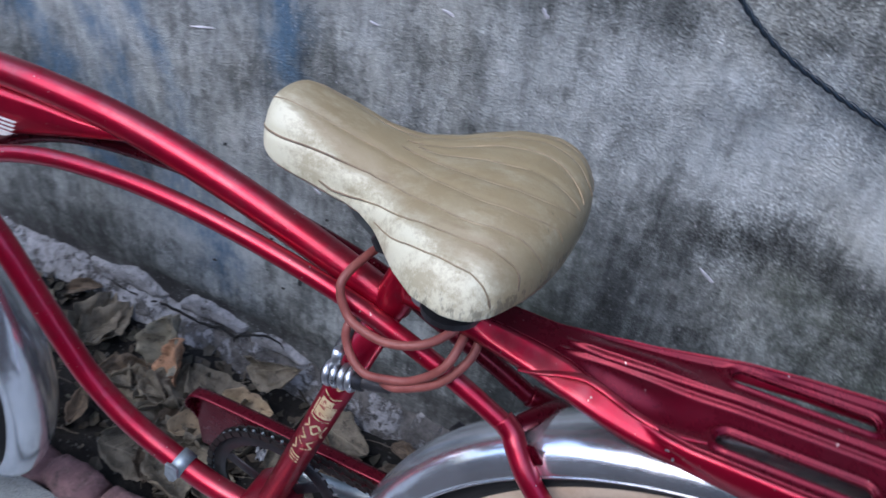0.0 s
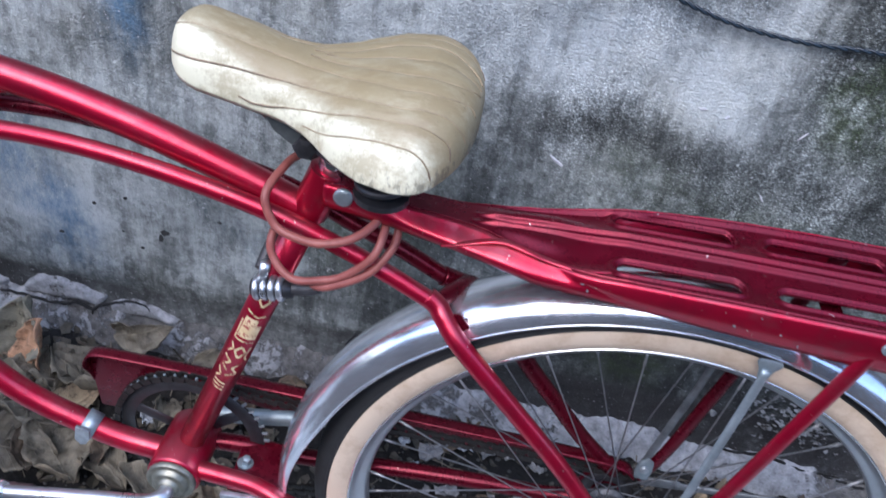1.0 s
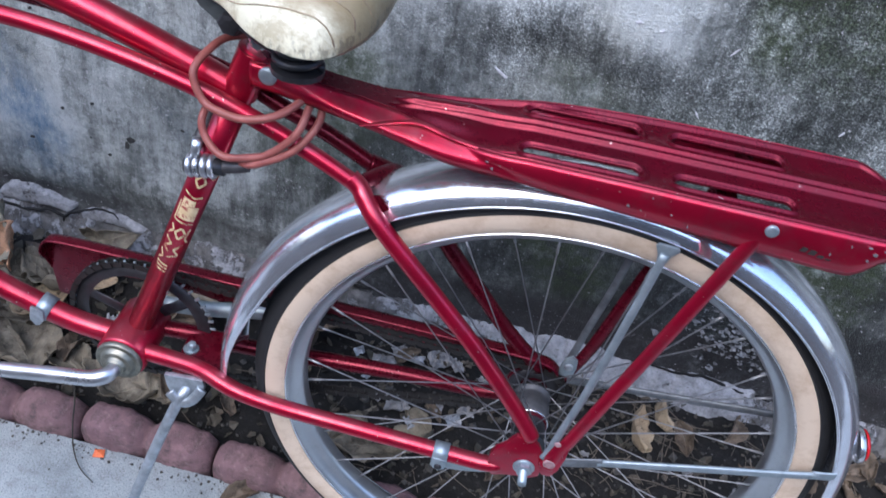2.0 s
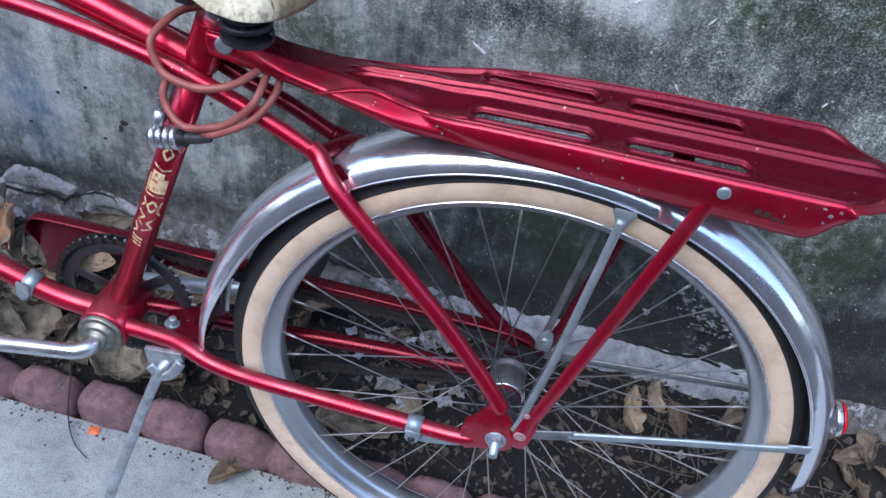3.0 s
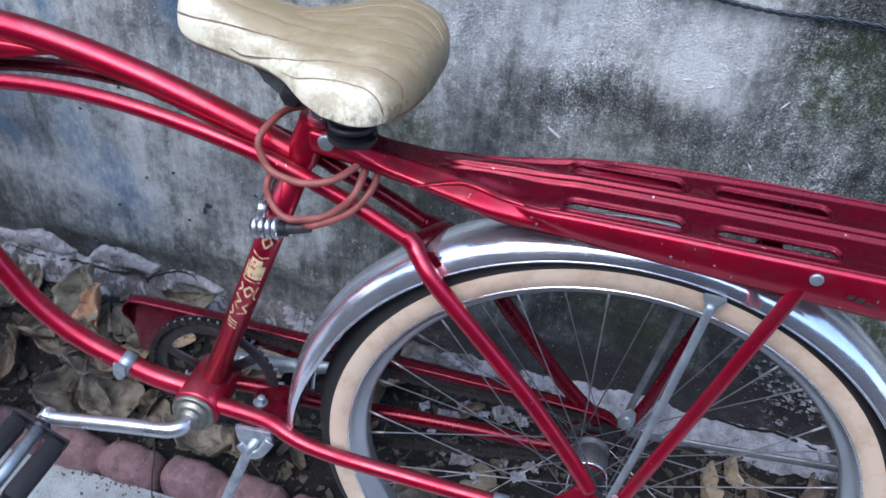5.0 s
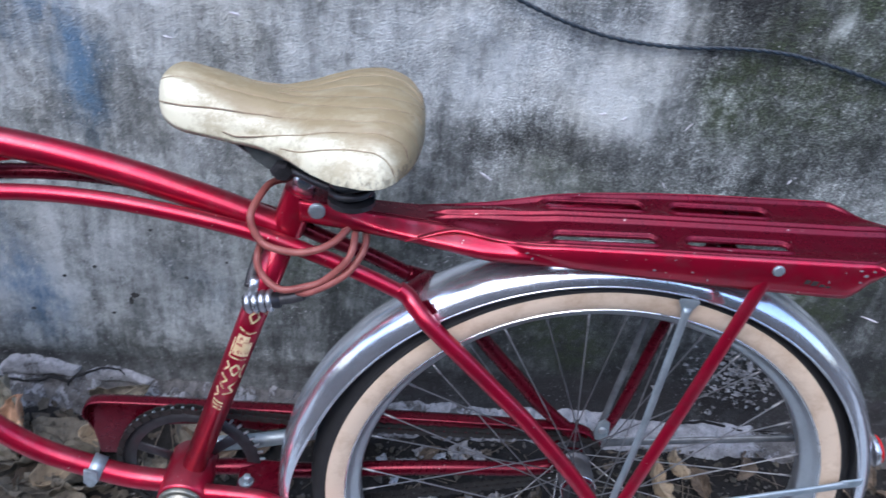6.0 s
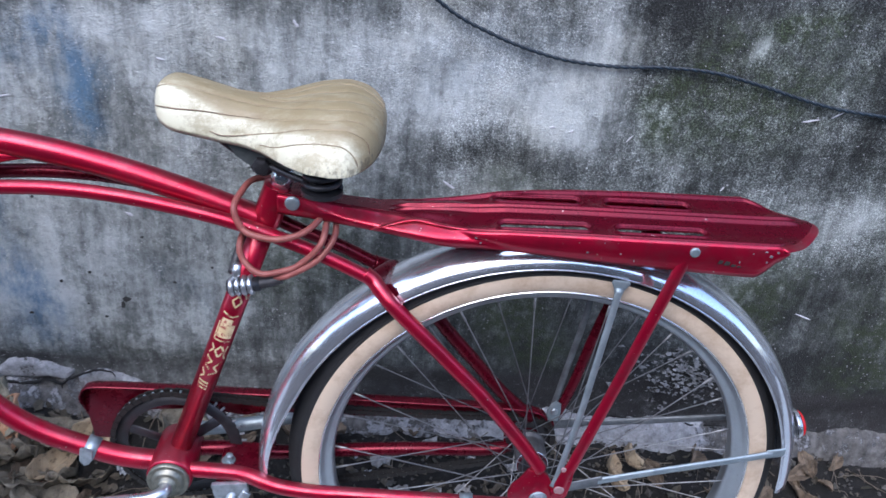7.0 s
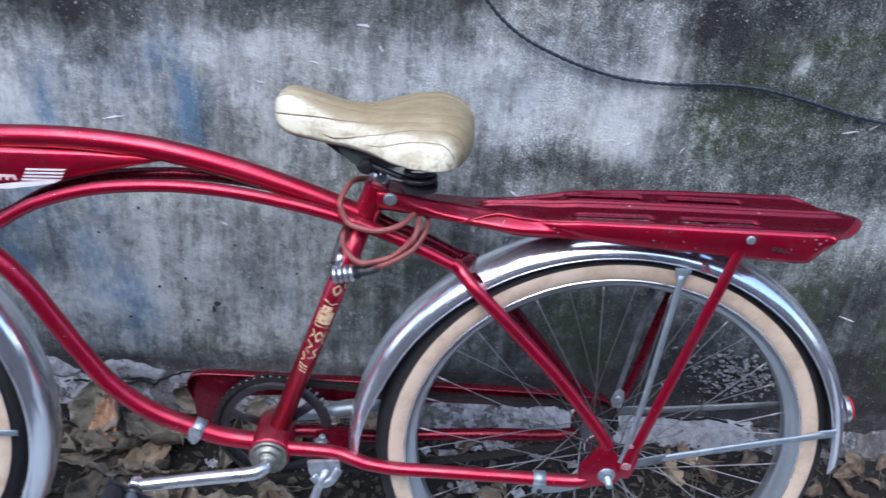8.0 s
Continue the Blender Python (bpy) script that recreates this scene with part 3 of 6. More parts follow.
def build_footing():
    """The rough foot of the wall, with its flaking whitewash."""
    xs = np.linspace(-1.5, 1.3, 800)
    prof = [(0.0, 0.128), (0.006, 0.124), (0.012, 0.118), (0.017, 0.108), (0.022, 0.096), (0.027, 0.084), (0.032, 0.072), (0.038, 0.058), (0.045, 0.04), (0.055, 0.0)]
    verts, faces, lights = [], [], []
    for x in xs:
        for i, (d, z) in enumerate(prof):
            p = Vector((x, d, z))
            q = 0.0045 * noise.noise(p * 12) + 0.003 * noise.noise(p * 40) + 0.0016 * noise.noise(p * 110)
            lump = 0.003 * max(0, noise.noise(Vector((x * 5.0, 3.3, 0))))
            crack = 0.006 * max(0.0, 1 - abs(noise.noise(Vector((x * 17, 8, 2))) * 5)) if i in (1, 2) else 0
            verts.append((x, WALL_Y + 0.010 + crack - d * 1.1 - (q + lump) * (0.25 if i == 0 else 1), z + (q * 0.7 - 0.010 * noise.noise(Vector((x * 9, 1, 1))) - 0.005 * noise.noise(Vector((x * 33, 1, 4))) - 0.005 * noise.noise(Vector((x * 95, 2, 4)))) * (1 if i < 5 else 0.4)))
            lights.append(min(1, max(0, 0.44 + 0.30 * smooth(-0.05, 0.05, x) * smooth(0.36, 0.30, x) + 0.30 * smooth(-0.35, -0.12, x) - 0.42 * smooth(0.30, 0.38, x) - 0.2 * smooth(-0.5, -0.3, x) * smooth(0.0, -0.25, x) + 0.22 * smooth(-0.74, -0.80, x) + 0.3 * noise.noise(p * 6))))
    m = len(prof)
    for i in range(len(xs) - 1):
        for j in range(m - 1):
            faces.append((i * m + j, i * m + j + 1, (i + 1) * m + j + 1, (i + 1) * m + j))
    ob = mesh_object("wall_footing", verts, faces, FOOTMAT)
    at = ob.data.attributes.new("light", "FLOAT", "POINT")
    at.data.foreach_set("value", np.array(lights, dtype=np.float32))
    # dark cracks where the footing has come away
    for q in ([(-0.98, 0.116), (-0.943, 0.111), (-0.898, 0.110), (-0.86, 0.118), (-0.828, 0.117), (-0.775, 0.117), (-0.750, 0.127), (-0.728, 0.122), (-0.712, 0.134), (-0.69, 0.144), (-0.665, 0.153), (-0.647, 0.151), (-0.640, 0.142)], [(-0.728, 0.122), (-0.727, 0.106), (-0.733, 0.092), (-0.74, 0.078)],
              [(-0.35, 0.128), (-0.31, 0.134), (-0.27, 0.130), (-0.23, 0.135)], [(0.18, 0.128), (0.23, 0.124), (0.27, 0.130), (0.33, 0.122), (0.38, 0.126)], [(0.36, 0.120), (0.42, 0.112), (0.50, 0.108), (0.56, 0.112)]):
        line = [Vector((p.x + 0.003 * noise.noise(p * 90), WALL_Y + wall_relief(p.x, p.z) - (0.0125 if p.x < -0.6 else 0.004) - 0.10 * max(0, 0.12 - p.z), p.z + 0.003 * noise.noise(p * 70))) for p in curve_points([(x, 0, z) for x, z in q], 12)]
        v, f = sweep(line, lambda u: 0.0005 + 0.0019 * math.sin(math.pi * min(0.97, max(0.03, u))) ** 0.7, 8)
        mesh_object("crack", v, f, CRACK, ob, "dark open crack")
    for low, high in (([(-1.02, 0.118), (-0.98, 0.118), (-0.943, 0.113), (-0.898, 0.112), (-0.862, 0.120)], [(-1.02, 0.135), (-0.975, 0.140), (-0.935, 0.156), (-0.905, 0.158), (-0.872, 0.132)]),
                      ([(-0.840, 0.120), (-0.80, 0.119), (-0.775, 0.119), (-0.750, 0.129), (-0.722, 0.125), (-0.708, 0.138)], [(-0.838, 0.130), (-0.812, 0.158), (-0.785, 0.165), (-0.755, 0.161), (-0.730, 0.148), (-0.706, 0.142)]),
                      ([(-0.705, 0.118), (-0.685, 0.120), (-0.660, 0.124), (-0.635, 0.122), (-0.600, 0.112)], [(-0.703, 0.133), (-0.685, 0.142), (-0.665, 0.150), (-0.645, 0.146), (-0.600, 0.126)])):
        n, m = 46, 8
        v, f, tone = [], [], []
        for i in range(n + 1):
            x = low[0][0] + (low[-1][0] - low[0][0]) * i / n
            z0, z1 = lerp([p[0] for p in low], [p[1] for p in low], x), lerp([p[0] for p in high], [p[1] for p in high], x)
            z0 += 0.002 * noise.noise(Vector((x * 70, 0, 1)))
            z1 += 0.004 * noise.noise(Vector((x * 60, 0, 5))) + 0.002 * noise.noise(Vector((x * 170, 0, 5)))
            for j in range(m + 1):
                u = j / m
                z = z0 + (z1 - z0) * u
                out = 0.0115 * min(1, 7 * u, 3.5 * (1 - u), 0.35 * i, 0.35 * (n - i)) ** 0.5
                p = Vector((x, 0, z))
                v.append((x, WALL_Y + wall_relief(x, z) + 0.002 - out - 0.002 * noise.noise(p * 50) - 0.001 * noise.noise(p * 140), z))
                tone.append(0.78 + 0.2 * noise.noise(p * 30))
        for i in range(n):
            f += [(i * (m + 1) + j, (i + 1) * (m + 1) + j, (i + 1) * (m + 1) + j + 1, i * (m + 1) + j + 1) for j in range(m)]
        slab = mesh_object("loose_plaster", v, f, FOOTMAT, ob, "loose slab of whitewashed plaster over a crack")
        slab.data.attributes.new("light", "FLOAT", "POINT").data.foreach_set("value", np.array(tone, dtype=np.float32))
    return tagged(ob, "rough wall footing with flaking white paint", "footing", kind="structure")


def build_ground():
    """One sheet: a dense bed at the wall, then out to the horizon."""
    xs = np.concatenate([[-400, -60, -12, -4], np.linspace(-1.6, 1.4, 260), [4, 12, 60, 400]])
    ys = np.concatenate([[-400, -60, -12, -4, -1], np.linspace(0.03, 0.34, 46), [1, 4, 12, 60, 400]])
    verts, faces = [], []
    for y in ys:
        for x in xs:
            inside = 0.05 < y < 0.35 and -1.7 < x < 1.5
            verts.append((x, y, soil_height(x, y) if inside else (-0.03 if y < 0.06 else 0.02)))
    n = len(xs)
    for j in range(len(ys) - 1):
        for i in range(n - 1):
            faces.append((j * n + i, j * n + i + 1, (j + 1) * n + i + 1, (j + 1) * n + i))
    return tagged(mesh_object("ground", verts, faces, SOIL), "dark damp soil with crumbs and dry plant litter", "soil", kind="structure")


def build_path():
    bm = bmesh.new()
    for x0, x1 in ((-0.742, 1.6), (-3.2, -0.762), (1.62, 4.0)):
        # unseen outer part left off, so the chrome reflects dark ground there
        box(bm, (x1 - x0, 0.5, 0.08), pose((x0 + x1) / 2, 0.026 - 0.25, -0.04), 0.004)
    ob = part("pavement", bm, CONCRETE, None)
    return tagged(ob, "pale rough concrete path in slabs", "path", kind="structure")


def edging_brick_mesh():
    """A brick with two rounded humps; 0.19 long, origin at the middle of its foot."""
    nx, prof = 40, 9
    verts, faces = [], []
    for i in range(nx + 1):
        u = i / nx
        x = -0.0920 + 0.184 * u
        s = abs(((u * 2) % 1.0) - 0.5) * 2
        hump = 1 - s ** 3.0
        front = -0.0165 - 0.0115 * hump
        top = 0.021 + 0.020 * hump
        ring = [(front + 0.004, -0.03), (front, 0.0), (front + 0.0005, top - 0.014), (front + 0.004, top - 0.005), (front + 0.012, top), (0.004, top + 0.002), (0.014, top - 0.002), (0.02, top - 0.012), (0.022, -0.03)]
        for y, z in ring:
            k = 0.0030 * noise.noise(Vector((x * 55, y * 55, z * 55))) + 0.0012 * noise.noise(Vector((x * 150, y * 150, z * 150)))
            verts.append((x, y + k, z + k))
    for i in range(nx):
        for j in range(prof - 1):
            faces.append((i * prof + j, (i + 1) * prof + j, (i + 1) * prof + j + 1, i * prof + j + 1))
    faces.append(tuple(range(prof)))
    faces.append(tuple(range(nx * prof, (nx + 1) * prof))[::-1])
    me = bpy.data.meshes.new("edging_brick")
    me.from_pydata(verts, [], faces)
    me.materials.append(BRICK)
    me.shade_smooth()
    return me


def build_edging():
    kerb = new("kerb", None)
    tagged(kerb, "row of scalloped red-brown edging bricks along the path", "edging", kind="structure")
    me = edging_brick_mesh()
    for i in range(-6, 12):
        ob = new("edging_brick", me)
        ob.parent = kerb
        ob.matrix_basis = pose(-0.4745 + 0.19 * i, 0.052 + random.uniform(-0.003, 0.003), random.uniform(-0.004, 0.003), random.uniform(-2, 2), random.uniform(-1.2, 1.2), random.uniform(-1.5, 1.5))
    return kerb


def build_reflection_blocker():
    """An unseen wall behind the camera, added to darken reflections and block low sky."""
    bm = bmesh.new()
    box(bm, (24, 0.2, 3.3), pose(0, -4.2, 1.64), 0.01)
    return tagged(part("wall_front", bm, BLOCKER, None), "unseen dark grey wall added to darken reflections", "wall", kind="structure")


def build_chips(wall):
    """White scars in the render, and a patch of peeling flakes low on the wall."""
    rnd = random.Random(21)
    for x, z, ln, w, a in ((-0.128, 0.541, 0.026, 0.0065, -32), (0.004, 0.643, 0.010, 0.006, 10), (0.030, 0.640, 0.007, 0.005, 40), (-0.371, 0.784, 0.024, 0.006, -3), (-0.345, 0.752, 0.016, 0.006, -50), (-0.44, 0.725, 0.020, 0.005, -15), (-0.585, 0.452, 0.018, 0.007, -25),
                           (0.352, 0.684, 0.030, 0.004, 12), (0.385, 0.695, 0.022, 0.003, 35), (0.445, 0.362, 0.045, 0.003, -20), (0.112, 0.635, 0.016, 0.003, 55), (0.10, 0.552, 0.014, 0.003, -50), (-0.52, 0.69, 0.016, 0.004, -10), (-0.74, 0.62, 0.05, 0.004, 12), (0.26, 0.57, 0.012, 0.003, 60)):
        n = 12
        ca, sa = math.cos(radians(a)), math.sin(radians(a))
        ring = []
        for i in range(n):
            t = 2 * math.pi * i / n
            r = rnd.uniform(0.65, 1.15)
            u, v = 0.4 * ln * math.cos(t) * r, 0.33 * w * math.sin(t) * r
            ring.append((x + u * ca - v * sa, 0.0, z + u * sa + v * ca))
        verts = [(p[0], WALL_Y + wall_relief(p[0], p[2]) - 0.0012, p[2]) for p in ring] + [(x, WALL_Y + wall_relief(x, z) - 0.002, z)] + [(p[0], WALL_Y + 0.012, p[2]) for p in ring]
        faces = [((i + 1) % n, i, n) for i in range(n)] + [(i, (i + 1) % n, n + 1 + (i + 1) % n, n + 1 + i) for i in range(n)]
        mesh_object("chip", verts, faces, CHIP, wall, smooth=False)
    # dark pocks where the render has dropped out
    for x, z, w, h in ((-0.605, 0.299, 0.0075, 0.0045), (-0.612, 0.288, 0.0035, 0.0075), (-0.655, 0.345, 0.003, 0.002), (-0.70, 0.325, 0.003, 0.0025), (-0.64, 0.262, 0.004, 0.002), (-0.53, 0.335, 0.003, 0.002), (-0.47, 0.37, 0.0025, 0.002), (-0.79, 0.42, 0.003, 0.002), (-0.72, 0.47, 0.0025, 0.002), (-0.57, 0.415, 0.0025, 0.0018), (-0.665, 0.285, 0.002, 0.0015), (-0.755, 0.26, 0.004, 0.002)):
        n = 11
        ring = [(x + w * rnd.uniform(0.6, 1.15) * math.cos(2 * math.pi * i / n), z + h * rnd.uniform(0.6, 1.15) * math.sin(2 * math.pi * i / n)) for i in range(n)]
        verts = [(a, WALL_Y + wall_relief(a, b) - 0.0012, b) for a, b in ring] + [(x, WALL_Y + wall_relief(x, z) - 0.0008, z)] + [(a, WALL_Y + 0.012, b) for a, b in ring]
        faces = [((i + 1) % n, i, n) for i in range(n)] + [(i, (i + 1) % n, n + 1 + (i + 1) % n, n + 1 + i) for i in range(n)]
        mesh_object("pock", verts, faces, POCK, wall, "dark pock in the render", smooth=False)
    flakes = []
    for i in range(300):
        x, z = rnd.gauss(0.285, 0.042), rnd.gauss(0.232, 0.030)
        r = rnd.uniform(0.002, 0.0075)
        m = pose(x, WALL_Y + wall_relief(x, z) - 0.003, z, 90 + rnd.uniform(-35, 35), 0, rnd.uniform(-30, 30))
        ring = [m @ Vector((r * rnd.uniform(0.3, 1.2) * math.cos(k), r * rnd.uniform(0.15, 0.8) * math.sin(k), rnd.uniform(-0.4, 0.6) * r)) for k in np.linspace(0, 5.5, 7)]
        flakes.append((ring + [m @ Vector((0, 0, 0.3 * r))], [(k, (k + 1) % 7, 7) for k in range(7)]))
    verts, faces = [], []
    for v, f in flakes:
        k = len(verts)
        verts += v
        faces += [tuple(q + k for q in t) for t in f]
    tagged(mesh_object("peeling_flakes", verts, faces, FLAKE, wall, "curled grey flakes of old paint", smooth=False), kind="stuff")


build_chips(build_wall())
build_reflection_blocker()
build_footing()
build_ground()
build_path()

# ---- the bicycle ----
bicycle = tagged(new("bicycle"), "old red cruiser bicycle with chrome mudguards leaning by the wall", "bicycle")
bicycle.matrix_basis = BIKE
HUB = Vector((-0.002, 0.0, 0.3035))
BB = Vector((-0.4465, 0.0, 0.280))
FRONT = Vector((-1.077, 0.0, 0.302))


def build_frame():
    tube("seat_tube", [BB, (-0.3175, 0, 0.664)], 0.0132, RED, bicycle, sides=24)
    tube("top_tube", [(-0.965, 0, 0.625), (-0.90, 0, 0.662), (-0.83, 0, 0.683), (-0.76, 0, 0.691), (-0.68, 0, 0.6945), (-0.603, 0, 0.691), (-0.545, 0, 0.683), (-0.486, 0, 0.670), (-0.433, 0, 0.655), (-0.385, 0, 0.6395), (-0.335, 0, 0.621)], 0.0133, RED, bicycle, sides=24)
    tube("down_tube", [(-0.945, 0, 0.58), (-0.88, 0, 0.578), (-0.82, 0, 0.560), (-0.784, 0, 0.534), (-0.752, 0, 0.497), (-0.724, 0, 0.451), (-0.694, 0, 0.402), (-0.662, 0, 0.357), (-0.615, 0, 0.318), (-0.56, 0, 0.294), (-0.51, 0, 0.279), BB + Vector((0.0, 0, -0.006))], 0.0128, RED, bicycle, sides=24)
    tube("head_tube", [(-0.945, 0, 0.545), (-0.985, 0, 0.675)], 0.017, RED, bicycle, sides=24)
    bar = [(-0.86, 0.012, 0.566), (-0.80, 0.016, 0.574), (-0.766, 0.018, 0.588), (-0.722, 0.02, 0.615), (-0.674, 0.021, 0.634), (-0.627, 0.021, 0.645), (-0.567, 0.021, 0.651), (-0.515, 0.021, 0.651), (-0.462, 0.021, 0.646), (-0.403, 0.021, 0.636), (-0.349, 0.021, 0.623)]
    rear_bar = {-1: [(-0.297, 0.021, 0.6050), (-0.255, 0.022, 0.5880), (-0.222, 0.024, 0.5735)], 1: [(-0.297, 0.020, 0.6015), (-0.255, 0.018, 0.587), (-0.214, 0.018, 0.567)]}
    stays = {-1: [(-0.224, 0.0235, 0.5765), (-0.214, 0.026, 0.570), (-0.206, 0.0325, 0.5625), (-0.190, 0.042, 0.548), (-0.1557, 0.048, 0.516), (-0.126, 0.050, 0.486), (-0.0834, 0.0535, 0.443), (-0.0325, 0.057, 0.383), (-0.004, 0.059, 0.345)],
             1: [(-0.216, 0.018, 0.568), (-0.200, 0.024, 0.560), (-0.186, 0.037, 0.545), (-0.165, 0.042, 0.520), (-0.1204, 0.0435, 0.463), (-0.081, 0.045, 0.417), (-0.045, 0.047, 0.375), (-0.001, 0.048, 0.334)]}
    lower = {-1: [(-0.432, 0.022, 0.284), (-0.402, 0.024, 0.285), (-0.367, 0.0285, 0.287), (-0.349, 0.0335, 0.2875), (-0.334, 0.038, 0.285), (-0.3127, 0.042, 0.281), (-0.278, 0.046, 0.2795), (-0.2437, 0.050, 0.282), (-0.178, 0.053, 0.2835), (-0.1147, 0.055, 0.284), (-0.048, 0.058, 0.2855), (-0.022, 0.0595, 0.291)],
             1: [(-0.432, 0.022, 0.278), (-0.385, 0.026, 0.277), (-0.345, 0.033, 0.268), (-0.30, 0.038, 0.2655), (-0.235, 0.042, 0.2695), (-0.142, 0.044, 0.276), (-0.06, 0.046, 0.278), (-0.02, 0.047, 0.286)]}
    drop = [(-0.039, 0.3092), (-0.0355, 0.320), (-0.0275, 0.3295), (-0.0186, 0.3465), (-0.0030, 0.3453), (0.006, 0.338), (0.0128, 0.3259), (0.0165, 0.306), (0.0150, 0.293), (0.006, 0.286), (-0.008, 0.285), (-0.0208, 0.2815), (-0.0307, 0.2770), (-0.0375, 0.286)]
    for s in (-1, 1):
        paint = RED if s < 0 else DARKRED  # darker red by the wall: shade put into the paint colour
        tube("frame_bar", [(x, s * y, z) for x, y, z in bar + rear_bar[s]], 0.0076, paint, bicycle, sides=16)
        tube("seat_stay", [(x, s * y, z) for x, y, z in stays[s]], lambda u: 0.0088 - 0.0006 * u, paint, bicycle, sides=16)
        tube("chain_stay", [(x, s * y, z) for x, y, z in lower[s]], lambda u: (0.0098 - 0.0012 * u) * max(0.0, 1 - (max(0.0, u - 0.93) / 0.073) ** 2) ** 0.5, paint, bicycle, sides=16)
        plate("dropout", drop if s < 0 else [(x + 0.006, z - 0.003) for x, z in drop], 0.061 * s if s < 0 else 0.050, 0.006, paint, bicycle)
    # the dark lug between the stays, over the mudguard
    tube("stay_bridge", [(-0.2165, -0.022, 0.5690), (-0.2085, -0.008, 0.5685), (-0.2000, 0.008, 0.5665), (-0.1935, 0.020, 0.5625), (-0.189, 0.028, 0.556)], 0.0086, DARKRED, bicycle, sides=14, flat=0.8)
    plate("stay_gusset", [(-0.206, 0.5665), (-0.195, 0.570), (-0.186, 0.560), (-0.181, 0.550), (-0.192, 0.548)], -0.030, 0.003, DARKRED, bicycle)
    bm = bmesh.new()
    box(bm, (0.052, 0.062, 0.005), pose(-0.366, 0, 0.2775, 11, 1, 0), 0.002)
    part("lower_bridge", bm, DARKRED, bicycle)
    shell = revolve("bottom_bracket_shell", [(-0.036, 0.019), (-0.036, 0.0255), (-0.033, 0.0275), (0.033, 0.0275), (0.036, 0.0255), (0.036, 0.019)], BB, RED, bicycle, segs=40)
    revolve("bearing_cup", [(-0.0365, 0.0252), (-0.041, 0.0252), (-0.0425, 0.0235), (-0.0405, 0.021), (-0.0425, 0.0185), (-0.046, 0.0175), (-0.0475, 0.015), (-0.046, 0.0125), (-0.049, 0.011), (-0.052, 0.0105), (-0.0525, 0.0)], BB, CUP, shell, "dull olive-grey steel bearing cup and locknut", segs=40)
    tube("head_badge_band", [(-0.5555, 0, 0.2935), (-0.5415, 0, 0.2875)], 0.0146, GREY, bicycle, "grey metal cable clamp", sides=24)
    plate("clamp_lug", [(-0.5585, 0.284), (-0.5560, 0.303), (-0.5470, 0.3015), (-0.5415, 0.299), (-0.5420, 0.287), (-0.5475, 0.2785), (-0.5530, 0.2765)], -0.0160, 0.004, ZINC, bicycle, "bright bent clamp tab")


